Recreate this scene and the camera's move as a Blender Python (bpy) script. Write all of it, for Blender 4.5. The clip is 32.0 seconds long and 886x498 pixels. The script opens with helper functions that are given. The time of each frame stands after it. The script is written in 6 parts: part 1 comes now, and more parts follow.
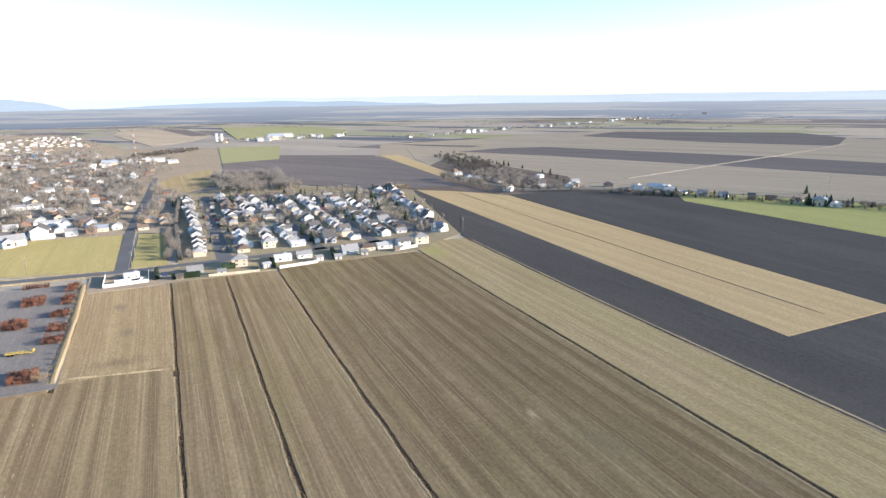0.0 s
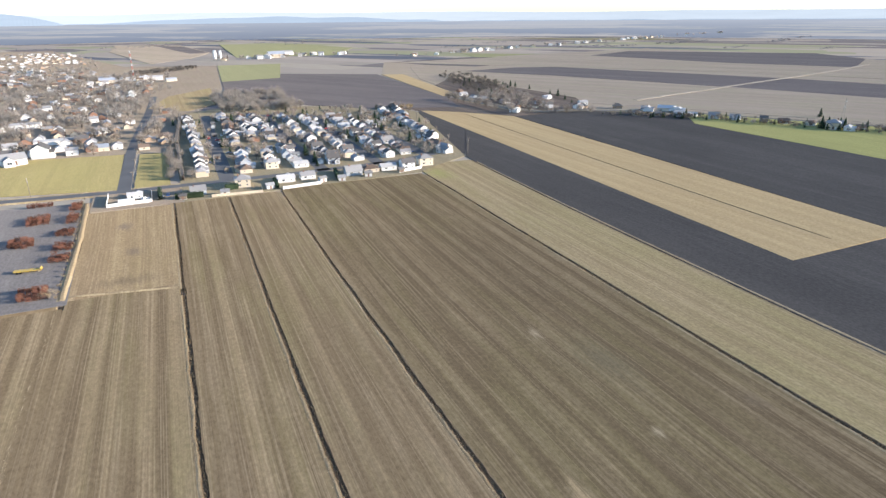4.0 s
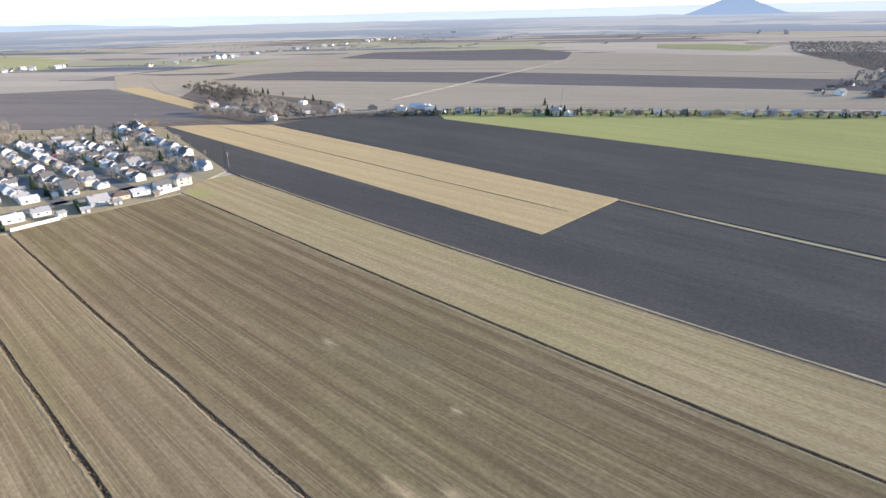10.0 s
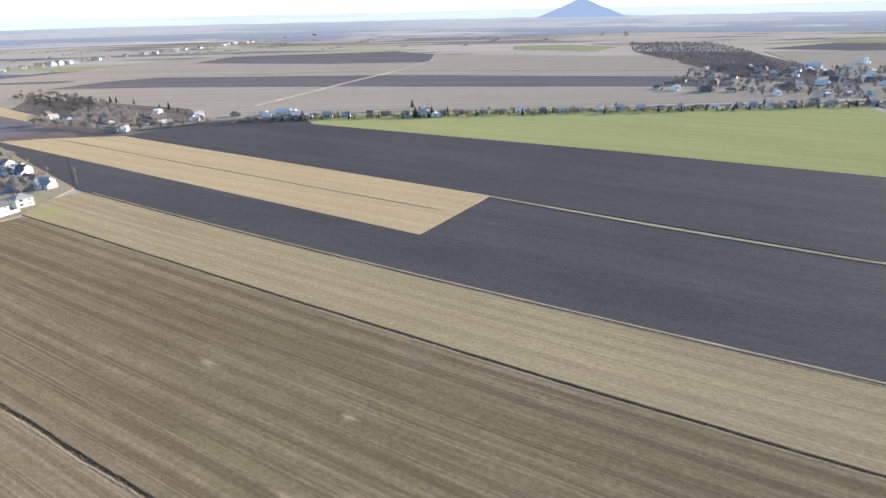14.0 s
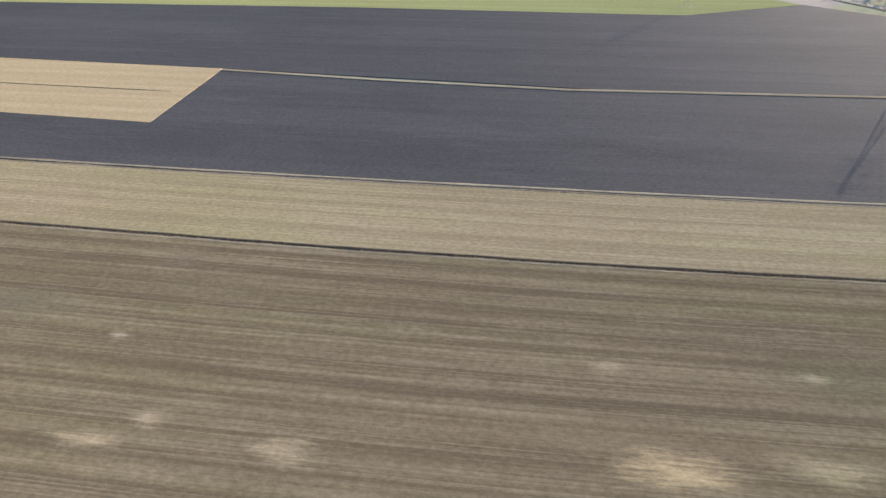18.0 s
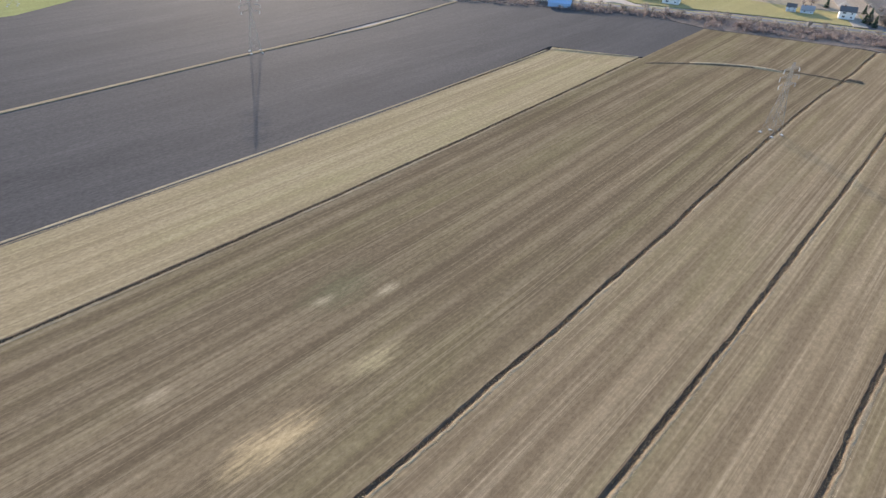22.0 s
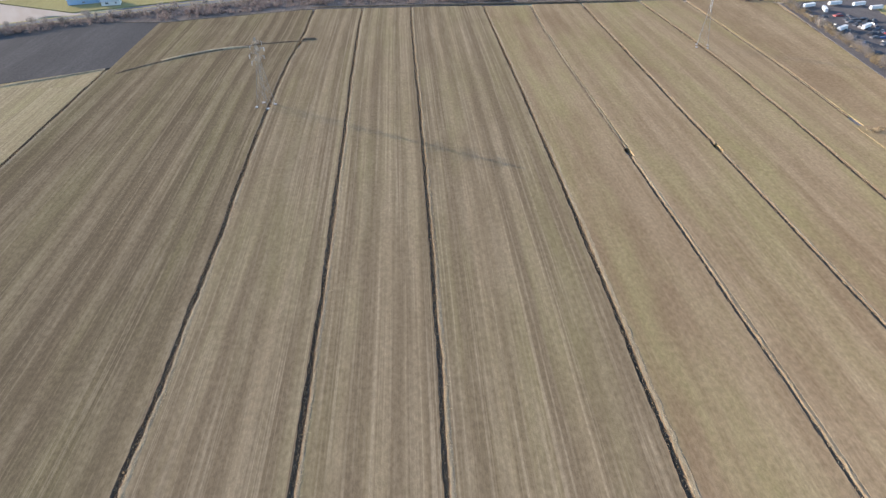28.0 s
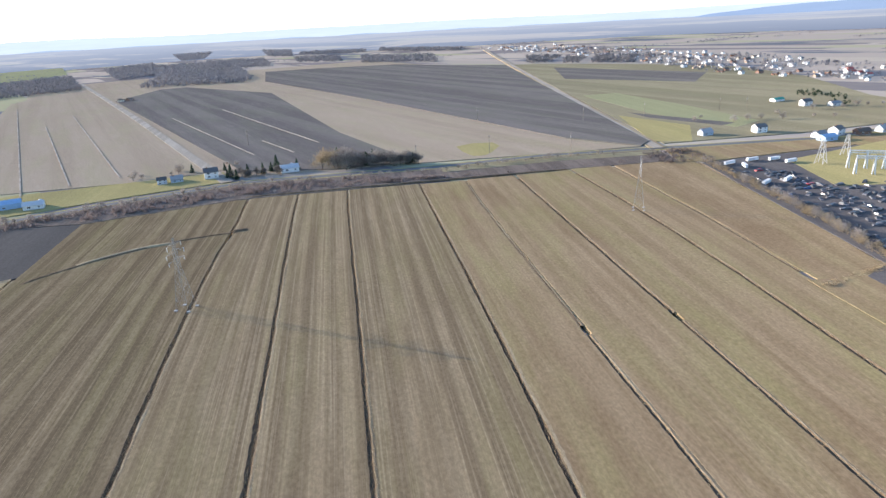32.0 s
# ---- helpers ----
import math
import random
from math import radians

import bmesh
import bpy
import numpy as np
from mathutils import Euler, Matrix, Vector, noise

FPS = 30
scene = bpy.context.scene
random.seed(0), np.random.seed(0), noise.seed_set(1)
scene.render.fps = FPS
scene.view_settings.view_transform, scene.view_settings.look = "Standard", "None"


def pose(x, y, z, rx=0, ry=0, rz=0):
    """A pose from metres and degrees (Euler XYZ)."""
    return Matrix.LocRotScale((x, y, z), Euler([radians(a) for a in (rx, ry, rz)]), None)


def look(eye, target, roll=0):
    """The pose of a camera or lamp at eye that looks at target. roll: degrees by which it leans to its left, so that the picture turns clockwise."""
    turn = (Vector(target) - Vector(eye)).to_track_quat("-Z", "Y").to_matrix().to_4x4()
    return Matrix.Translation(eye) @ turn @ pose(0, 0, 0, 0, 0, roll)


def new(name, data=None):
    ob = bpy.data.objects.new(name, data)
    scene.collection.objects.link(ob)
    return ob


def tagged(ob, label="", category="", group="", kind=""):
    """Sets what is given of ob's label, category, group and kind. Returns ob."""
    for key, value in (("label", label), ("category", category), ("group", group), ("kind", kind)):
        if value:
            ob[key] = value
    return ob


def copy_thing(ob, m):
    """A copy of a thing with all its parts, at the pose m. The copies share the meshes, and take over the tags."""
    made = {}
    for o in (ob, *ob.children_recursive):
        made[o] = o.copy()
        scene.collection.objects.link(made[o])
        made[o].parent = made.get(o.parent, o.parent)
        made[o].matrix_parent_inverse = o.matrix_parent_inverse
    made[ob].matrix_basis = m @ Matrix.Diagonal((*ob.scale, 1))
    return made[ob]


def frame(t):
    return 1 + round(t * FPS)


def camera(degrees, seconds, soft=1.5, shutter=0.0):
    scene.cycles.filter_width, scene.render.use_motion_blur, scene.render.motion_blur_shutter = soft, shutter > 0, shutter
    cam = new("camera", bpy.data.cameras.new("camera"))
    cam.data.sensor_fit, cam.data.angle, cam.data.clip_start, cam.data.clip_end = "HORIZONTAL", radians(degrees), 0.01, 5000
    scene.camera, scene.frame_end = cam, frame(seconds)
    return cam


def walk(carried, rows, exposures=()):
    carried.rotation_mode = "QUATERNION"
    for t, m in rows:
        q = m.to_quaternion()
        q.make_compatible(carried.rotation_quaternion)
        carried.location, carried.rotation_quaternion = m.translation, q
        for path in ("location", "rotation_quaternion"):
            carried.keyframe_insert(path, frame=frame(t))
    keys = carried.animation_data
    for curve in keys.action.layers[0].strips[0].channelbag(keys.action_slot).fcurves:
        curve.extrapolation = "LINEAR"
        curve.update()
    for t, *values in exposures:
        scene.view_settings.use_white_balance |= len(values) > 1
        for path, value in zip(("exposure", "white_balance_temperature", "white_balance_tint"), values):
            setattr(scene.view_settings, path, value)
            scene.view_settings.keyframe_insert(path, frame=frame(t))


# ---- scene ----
# the camera: a drone that hovers over the strip fields, tilts and turns slowly to the right
cam = camera(70.77, 32.0, soft=1.4)
PATH = [
    (0, 0.64, -1.81, 90.57, 24.730, 13.558, -0.726),
    (0.5, 0.26, -2.51, 90.37, 24.758, 11.008, -0.337),
    (1, -0.06, -3.08, 90.12, 24.787, 6.914, -0.323),
    (1.5, -0.21, -3.31, 89.85, 24.530, 5.566, -0.355),
    (2, -0.05, -3.05, 89.61, 24.049, 6.347, -0.404),
    (2.5, 0.34, -2.37, 89.43, 23.658, 12.181, -0.447),
    (3, 0.70, -1.62, 89.29, 23.378, 16.732, -0.839),
    (3.5, 1.07, -1.03, 89.20, 23.173, 20.068, -0.489),
    (5.5, -0.07, 0.06, 89.79, 31.208, 20.365, -0.936),
    (6, 0.00, 0.00, 89.99, 31.891, 20.353, -0.969),
    (6.5, -0.08, -0.01, 89.98, 32.353, 20.398, -0.861),
    (7, -0.19, -0.01, 89.99, 33.175, 20.341, -0.919),
    (7.5, -0.22, -0.05, 90.07, 34.192, 20.347, -0.977),
    (8, -0.14, -0.27, 90.20, 35.557, 20.329, -1.102),
    (8.5, -0.02, -0.68, 90.38, 37.166, 20.347, -1.123),
    (9, -0.08, -1.18, 90.70, 39.981, 20.353, -1.253),
    (9.5, -0.47, -1.42, 91.22, 43.166, 20.529, -1.387),
    (10, -0.99, -1.62, 91.75, 45.861, 20.645, -1.366),
    (10.5, -1.59, -1.86, 92.24, 48.739, 20.714, -1.442),
    (11, -2.03, -2.18, 92.64, 50.579, 20.775, -1.489),
    (11.5, -2.35, -2.43, 92.98, 52.054, 20.793, -1.369),
    (12, -2.67, -2.61, 93.17, 53.407, 20.813, -1.380),
    (12.5, -2.93, -2.68, 93.16, 54.483, 20.780, -1.354),
    (13, -2.98, -2.59, 92.97, 55.191, 20.691, -1.153),
    (13.5, -2.77, -2.37, 92.82, 55.929, 20.691, -1.336),
    (15.5, -1.20, 0.90, 90.11, 68.329, 20.429, -0.365),
    (16, -1.31, 1.02, 89.83, 72.167, 20.395, -0.477),
    (16.5, -1.64, 1.04, 89.53, 76.011, 20.412, -0.602),
    (17, -1.87, 1.07, 89.24, 78.497, 20.823, -0.784),
    (17.5, -1.77, 1.15, 89.51, 79.462, 28.953, -0.705),
    (18, -1.64, 1.27, 90.48, 82.195, 32.861, -0.617),
    (18.5, -1.82, 1.52, 91.57, 87.178, 33.163, -0.873),
    (19, -1.59, 2.00, 92.20, 94.497, 33.662, -0.637),
    (19.5, -0.83, 2.67, 92.16, 102.678, 33.930, -0.121),
    (20, -0.11, 3.50, 91.90, 110.599, 34.048, 0.588),
    (20.5, 0.40, 4.19, 91.72, 118.303, 34.024, 1.118),
    (21, 0.88, 4.68, 91.70, 124.714, 34.056, 1.572),
    (21.5, 1.07, 4.85, 91.66, 131.000, 34.001, 1.741),
    (22, 0.94, 4.84, 91.55, 137.414, 33.816, 1.743),
    (22.5, 0.58, 4.99, 91.53, 143.435, 33.672, 1.556),
    (23, 0.30, 5.21, 91.76, 149.292, 33.554, 1.283),
    (23.5, 0.36, 5.87, 92.21, 155.605, 33.424, 1.476),
    (24, 0.77, 6.56, 92.83, 162.692, 33.450, 1.551),
    (24.5, 1.33, 7.23, 93.37, 170.209, 33.418, 1.468),
    (25, 1.73, 7.39, 93.68, 175.971, 33.406, 1.242),
    (25.5, 1.86, 7.04, 93.85, 178.256, 33.392, 0.996),
    (27.5, 0.87, 1.83, 93.00, 181.630, 34.157, -0.170),
    (28, 0.35, -0.17, 93.03, 182.295, 34.384, -0.423),
    (28.5, -0.43, -2.47, 93.09, 183.555, 34.440, -0.770),
    (29, -1.34, -5.07, 93.14, 184.176, 34.532, -1.258),
    (29.5, -2.27, -7.92, 93.26, 184.642, 34.652, -1.873),
    (30, -3.16, -10.94, 93.46, 185.144, 34.810, -2.459),
    (30.5, -3.97, -14.15, 93.61, 185.474, 34.825, -2.929),
    (31, -4.69, -17.46, 93.53, 186.351, 28.414, -2.998),
    (31.5, -5.31, -20.60, 93.05, 187.110, 21.034, -3.023),
    (32, -5.95, -23.68, 92.25, 187.278, 19.842, -3.083),
]
walk(cam, [(t, pose(x, y, z, 90 - tilt, 0, -turn) @ pose(0, 0, 0, 0, 0, lean))
           for t, x, y, z, turn, tilt, lean in PATH],
     exposures=[(0, 1.46, 6350, 10), (1, 1.36, 6350, 10), (2, 1.25, 6300, 9), (3, 1.3, 6300, 10), (6, 1.52, 6400, 12), (9, 1.57, 6350, 12), (13, 1.62, 6300, 13), (17, 1.65, 6150, 14), (18, 1.64, 6450, 15), (19, 1.8, 6400, 14), (20, 1.78, 6500, 15), (24, 1.73, 6500, 15), (28, 1.66, 6350, 14), (32, 1.61, 6100, 13)])

# ---- light ----
SUN_AZ, SUN_EL = 122.5, 13.5          # clockwise from +y
sun_way = Vector((math.sin(radians(SUN_AZ)) * math.cos(radians(SUN_EL)),
                  math.cos(radians(SUN_AZ)) * math.cos(radians(SUN_EL)), math.sin(radians(SUN_EL))))
world = bpy.data.worlds.new("sky")
world.use_nodes = True
scene.world = world
sky = world.node_tree.nodes.new("ShaderNodeTexSky")
sky.sky_type, sky.sun_disc = "NISHITA", False
sky.sun_elevation, sky.sun_rotation = radians(SUN_EL), radians(SUN_AZ)
sky.air_density, sky.dust_density, sky.ozone_density, sky.altitude = 0.9, 0.3, 2.3, 50
back = world.node_tree.nodes["Background"]
back.inputs["Strength"].default_value = 0.14
world.node_tree.links.new(sky.outputs[0], back.inputs["Color"])
sun = new("sun", bpy.data.lights.new("sun", "SUN"))
sun.data.energy, sun.data.angle, sun.data.color = 4.4, radians(0.6), (1.0, 0.87, 0.71)
sun.matrix_world = look(sun_way * 3000, (0, 0, 0))


# ---- materials ----
def nodes_of(name, rough=0.9, metal=0.0, spec=0.25):
    m = bpy.data.materials.new(name)
    m.use_nodes = True
    n, l = m.node_tree.nodes, m.node_tree.links
    b = n["Principled BSDF"]
    b.inputs["Roughness"].default_value = rough
    b.inputs["Metallic"].default_value = metal
    b.inputs["Specular IOR Level"].default_value = spec
    return m, n, l, b


def mixed(n, l, fac, a, b, mode="MIX"):
    x = n.new("ShaderNodeMix")
    x.data_type, x.blend_type = "RGBA", mode
    for sock, v in ((x.inputs[0], fac), (x.inputs[6], a), (x.inputs[7], b)):
        if isinstance(v, (int, float)):
            sock.default_value = v
        elif isinstance(v, tuple):
            sock.default_value = (*v, 1)
        else:
            l.new(v, sock)
    return x.outputs[2]


def ramp(n, l, src, lo, hi):
    r = n.new("ShaderNodeMapRange")
    r.interpolation_type = "SMOOTHSTEP"
    r.inputs[1].default_value, r.inputs[2].default_value = lo, hi
    l.new(src, r.inputs[0])
    return r.outputs[0]


def plan_of(n, l, turn=0.0, shift=0.0, lay=False):
    """The ground plan, turned by degrees; with lay, metres across and along a strip field instead."""
    if lay:
        g = n.new("ShaderNodeAttribute")
        g.attribute_name = "lay"
        src = g.outputs["Vector"]
    else:
        src = n.new("ShaderNodeNewGeometry").outputs["Position"]
    a = n.new("ShaderNodeMapping")
    a.inputs["Rotation"].default_value = (0, 0, radians(turn))
    a.inputs["Location"].default_value = (shift, shift * 0.7, 0)
    l.new(src, a.inputs[0])
    return a


def grain(n, l, scale, turn=0.0, detail=4.0, rough=0.6, shift=0.0, lay=False):
    """Noise over the ground plan, stretched by scale=(x, y), turned by degrees."""
    a = plan_of(n, l, turn, shift, lay)
    b = n.new("ShaderNodeMapping")
    b.inputs["Scale"].default_value = (scale[0], scale[1], 0.05)
    l.new(a.outputs[0], b.inputs[0])
    t = n.new("ShaderNodeTexNoise")
    t.inputs["Scale"].default_value = 1.0
    t.inputs["Detail"].default_value = detail
    t.inputs["Roughness"].default_value = rough
    l.new(b.outputs[0], t.inputs["Vector"])
    return t.outputs["Fac"]


def field_mat(name, base, pale, dark, turn=0.0, sheen=0.0, rows=0.9, bands=1.0, blotch=0.6, green=0.0, rough=1.0, shift=0.0, patches=(), wide=0.17, passes=0.0, lines=0.0, lay=False):
    """Worked soil or stubble: rows, machine passes and broad bands along them, damp and dry blotches."""
    m, n, l, b = nodes_of(name, rough, spec=sheen)
    b.inputs["Diffuse Roughness"].default_value = 0.26

    def calc(op, a, b, c=0.0):
        k = n.new("ShaderNodeMath")
        k.operation = op
        for sock, v in zip(k.inputs, (a, b, c)):
            if isinstance(v, (int, float)):
                sock.default_value = v
            else:
                l.new(v, sock)
        return k.outputs[0]

    def times(a, b):
        return calc("MULTIPLY", a, b)

    def speck(scale, detail, rough, off, lo, hi):
        return ramp(n, l, grain(n, l, scale, turn, detail, rough, shift + off, lay), lo, hi)

    def comb(period, sway, lo, hi):
        """Regular passes across the field, each one wandering a little."""
        cut = n.new("ShaderNodeSeparateXYZ")
        l.new(plan_of(n, l, turn, 0, lay).outputs[0], cut.inputs[0])
        drift = times(grain(n, l, (0.02, 0.006), turn, 3, 0.5, shift + 130, lay), sway)
        return ramp(n, l, calc("SINE", calc("MULTIPLY_ADD", cut.outputs[0], 6.2832 / period, drift), 0.0), lo, hi)
    band = speck((wide, 0.0009), 3, 0.5, 0, 0.43, 0.57)
    fine = speck((1.25, 0.022), 3, 0.65, 0, 0.40, 0.66)
    rowy = speck((0.05, 0.018), 4, 0.65, 25, 0.36, 0.66)
    clod = speck((0.32, 0.14), 5, 0.7, 77, 0.36, 0.68)
    streak = speck((0.8, 0.04), 4, 0.65, 8, 0.46, 0.66)
    where = speck((0.03, 0.008), 3, 0.6, 60, 0.38, 0.62)
    spot = speck((0.022, 0.009), 5, 0.6, 40, 0.42, 0.70)
    crumb = speck((1.1, 0.6), 5, 0.75, 0, 0.30, 0.72)
    low = tuple(x * (1 - 0.8 * bands) + y * 0.8 * bands for x, y in zip(base, dark))
    c = mixed(n, l, band, low, base)
    c = mixed(n, l, times(spot, blotch * 0.5), c, dark)
    if green:
        gr = speck((0.05, 0.009), 4, 0.6, 90, 0.42, 0.68)
        c = mixed(n, l, times(gr, green), c, (base[0] * 0.88, base[1] * 1.0, base[2] * 0.78))
    if passes:
        sway = speck((0.09, 0.004), 3, 0.6, 150, 0.30, 0.62)
        c = mixed(n, l, times(times(comb(7.3, 6.0, -0.25, 0.75), sway), passes), c, dark)
        c = mixed(n, l, times(times(comb(7.3, 6.0, 0.3, -1.0), rowy), passes * 0.3), c, pale)
    c = mixed(n, l, times(times(streak, where), 0.25 if passes else 0.42), c, pale)
    c = mixed(n, l, times(times(fine, rowy), 0.5 * rows), c, pale)
    if lines:
        near = speck((0.16, 0.012), 4, 0.65, 170, 0.30, 0.60)
        drill = grain(n, l, (1.3, 0.0035), turn, 3, 0.75, shift + 190, lay)
        c = mixed(n, l, times(times(ramp(n, l, drill, 0.51, 0.61), near), lines), c, pale)
        c = mixed(n, l, times(times(ramp(n, l, drill, 0.48, 0.38), near), lines), c, dark)
    c = mixed(n, l, times(clod, 0.28), c, dark)
    for px, py, rx, ry, col in patches:
        geo, away, div, ln = n.new("ShaderNodeNewGeometry"), n.new("ShaderNodeVectorMath"), n.new("ShaderNodeVectorMath"), n.new("ShaderNodeVectorMath")
        away.operation, div.operation, ln.operation = "SUBTRACT", "DIVIDE", "LENGTH"
        away.inputs[1].default_value, div.inputs[1].default_value = (px, py, 0), (rx, ry, 5)
        l.new(geo.outputs["Position"], away.inputs[0])
        l.new(away.outputs[0], div.inputs[0])
        l.new(div.outputs[0], ln.inputs[0])
        rough_edge = calc("MULTIPLY_ADD", grain(n, l, (0.9, 0.09), turn, 5, 0.75, px), 2.6, ln.outputs["Value"])
        c = mixed(n, l, times(ramp(n, l, rough_edge, 2.3, 1.2), 0.85), c, col)
    dim = n.new("ShaderNodeMapRange")
    dim.inputs[3].default_value, dim.inputs[4].default_value = 0.80, 1.17
    l.new(crumb, dim.inputs[0])
    s = n.new("ShaderNodeVectorMath")
    s.operation = "SCALE"
    l.new(c, s.inputs[0])
    l.new(dim.outputs[0], s.inputs["Scale"])
    l.new(s.outputs[0], b.inputs["Base Color"])
    bump = n.new("ShaderNodeBump")
    bump.inputs["Strength"].default_value, bump.inputs["Distance"].default_value = 0.2, 0.05
    l.new(crumb, bump.inputs["Height"])
    l.new(bump.outputs[0], b.inputs["Normal"])
    return m


def plain_mat(name, base, rough=0.7, metal=0.0, vary=0.25, scale=0.6, spec=0.3, tint=0.0):
    """Paint, timber, roofing and the like: a base colour with blotches, grain and a shade of its own for each object."""
    m, n, l, b = nodes_of(name, rough, metal, spec)
    tc = n.new("ShaderNodeTexCoord")
    t = n.new("ShaderNodeTexNoise")
    t.inputs["Scale"].default_value, t.inputs["Detail"].default_value = scale, 6
    l.new(tc.outputs["Object"], t.inputs["Vector"])
    dark = tuple(v * (1 - vary) for v in base)
    c = mixed(n, l, t.outputs["Fac"], dark, tuple(min(1, v * (1 + vary * 0.6)) for v in base))
    if tint:
        info = n.new("ShaderNodeObjectInfo")
        r = n.new("ShaderNodeMapRange")
        r.inputs[3].default_value, r.inputs[4].default_value = 1 - tint, 1 + tint
        l.new(info.outputs["Random"], r.inputs[0])
        s = n.new("ShaderNodeVectorMath")
        s.operation = "SCALE"
        l.new(c, s.inputs[0])
        l.new(r.outputs[0], s.inputs["Scale"])
        c = s.outputs[0]
    l.new(c, b.inputs["Base Color"])
    return m


def leaf_mat(name, a, c2, rough=0.9, thin=0.45):
    m, n, l, b = nodes_of(name, rough, spec=0.1)
    g = n.new("ShaderNodeNewGeometry")
    info = n.new("ShaderNodeObjectInfo")
    c = mixed(n, l, g.outputs["Random Per Island"], a, c2)
    r = n.new("ShaderNodeMapRange")
    r.inputs[3].default_value, r.inputs[4].default_value = 0.75, 1.25
    l.new(info.outputs["Random"], r.inputs[0])
    s = n.new("ShaderNodeVectorMath")
    s.operation = "SCALE"
    l.new(c, s.inputs[0])
    l.new(r.outputs[0], s.inputs["Scale"])
    l.new(s.outputs[0], b.inputs["Base Color"])
    if thin:                              # bare crowns let much of the light through
        tr, mix = n.new("ShaderNodeBsdfTranslucent"), n.new("ShaderNodeMixShader")
        l.new(s.outputs[0], tr.inputs["Color"])
        mix.inputs[0].default_value = thin
        l.new(b.outputs[0], mix.inputs[1])
        l.new(tr.outputs[0], mix.inputs[2])
        l.new(mix.outputs[0], n["Material Output"].inputs["Surface"])
    return m


def country_mat(name):
    """Far farmland: long narrow lots in browns, straw and green, changing direction from parish to parish."""
    m, n, l, b = nodes_of(name, 1.0, spec=0.0)
    g = n.new("ShaderNodeNewGeometry")
    turn = n.new("ShaderNodeMapping")
    turn.inputs["Rotation"].default_value = (0, 0, radians(58))
    l.new(g.outputs["Position"], turn.inputs[0])
    sc = n.new("ShaderNodeMapping")
    sc.inputs["Scale"].default_value = (1 / 620, 1 / 80, 1)
    l.new(turn.outputs[0], sc.inputs[0])
    v = n.new("ShaderNodeTexVoronoi")
    v.distance = "CHEBYCHEV"
    v.inputs["Scale"].default_value = 1.0
    v.inputs["Randomness"].default_value = 0.55
    l.new(sc.outputs[0], v.inputs["Vector"])
    sep = n.new("ShaderNodeSeparateColor")
    l.new(v.outputs["Color"], sep.inputs[0])
    cr = n.new("ShaderNodeValToRGB")
    cr.color_ramp.interpolation = "CONSTANT"
    e = cr.color_ramp.elements
    e[0].position, e[0].color = 0.0, (0.355, 0.308, 0.258, 1)
    e[1].position, e[1].color = 0.24, (0.165, 0.15, 0.148, 1)
    for pos, col in ((0.40, (0.395, 0.34, 0.282)), (0.56, (0.325, 0.286, 0.24)), (0.66, (0.30, 0.30, 0.18)),
                     (0.76, (0.40, 0.348, 0.275)), (0.87, (0.17, 0.158, 0.16)), (0.95, (0.34, 0.33, 0.21))):
        x = e.new(pos)
        x.color = (*col, 1)
    l.new(sep.outputs[0], cr.inputs[0])
    fine = ramp(n, l, grain(n, l, (0.02, 0.15), 58, 3, 0.6), 0.3, 0.7)
    wood = ramp(n, l, grain(n, l, (0.0011, 0.0045), 50, 5, 0.6, 300), 0.57, 0.62)
    c = mixed(n, l, fine, cr.outputs[0], (0.31, 0.245, 0.185))
    c = mixed(n, l, 0.6, c, cr.outputs[0])
    c = mixed(n, l, wood, c, (0.135, 0.14, 0.155))
    l.new(c, b.inputs["Base Color"])
    return m


STUBBLE = field_mat("corn_stubble", (0.262, 0.196, 0.116), (0.375, 0.292, 0.186), (0.165, 0.121, 0.073), rows=0.3, green=0.5, passes=0.85, lines=0.58, lay=True)
BROWN = field_mat("disked_stubble", (0.215, 0.160, 0.095), (0.335, 0.262, 0.165), (0.122, 0.090, 0.054), rows=0.35, bands=0.7, blotch=1.0, green=0.5, shift=17, wide=0.12, passes=0.7, lines=0.42, lay=True, patches=(
    (72, -29, 6, 14, (0.50, 0.37, 0.20)), (91, -74, 2.4, 5, (0.40, 0.32, 0.20)), (97, -19, 2.4, 5, (0.38, 0.30, 0.19)), (99, -66, 9, 16, (0.155, 0.135, 0.075)),
    (66, 76, 2.4, 9, (0.42, 0.32, 0.19)), (72, 68, 2.6, 5, (0.40, 0.31, 0.19)), (94, 139, 2.5, 5, (0.36, 0.29, 0.19)), (94, 87, 2, 3, (0.38, 0.31, 0.20)), (68, 40, 4, 8, (0.40, 0.31, 0.185)),
    (75, -55, 4, 12, (0.36, 0.29, 0.16)), (98, -60, 2, 4, (0.36, 0.29, 0.18)), (103, 118, 9, 20, (0.165, 0.135, 0.085)), (124, 87, 4, 7, (0.17, 0.13, 0.085))))
STRAW = field_mat("straw_stubble", (0.345, 0.265, 0.152), (0.455, 0.362, 0.225), (0.235, 0.178, 0.10), rows=0.7, bands=0.6, blotch=0.5, green=0.5, shift=31, passes=0.35, lines=0.42, lay=True, patches=((150, 336, 12, 20, (0.30, 0.28, 0.11)),))
TANF = field_mat("pale_straw_field", (0.464, 0.347, 0.190), (0.528, 0.418, 0.250), (0.357, 0.259, 0.144), rows=0.3, bands=0.5, blotch=0.5, shift=53, passes=0.25)
MEADOW = field_mat("weedy_stubble", (0.306, 0.226, 0.135), (0.422, 0.319, 0.200), (0.199, 0.134, 0.076), rows=0.2, bands=0.6, blotch=1.7, green=0.8, shift=71, passes=0.2, lines=0.12, lay=True)
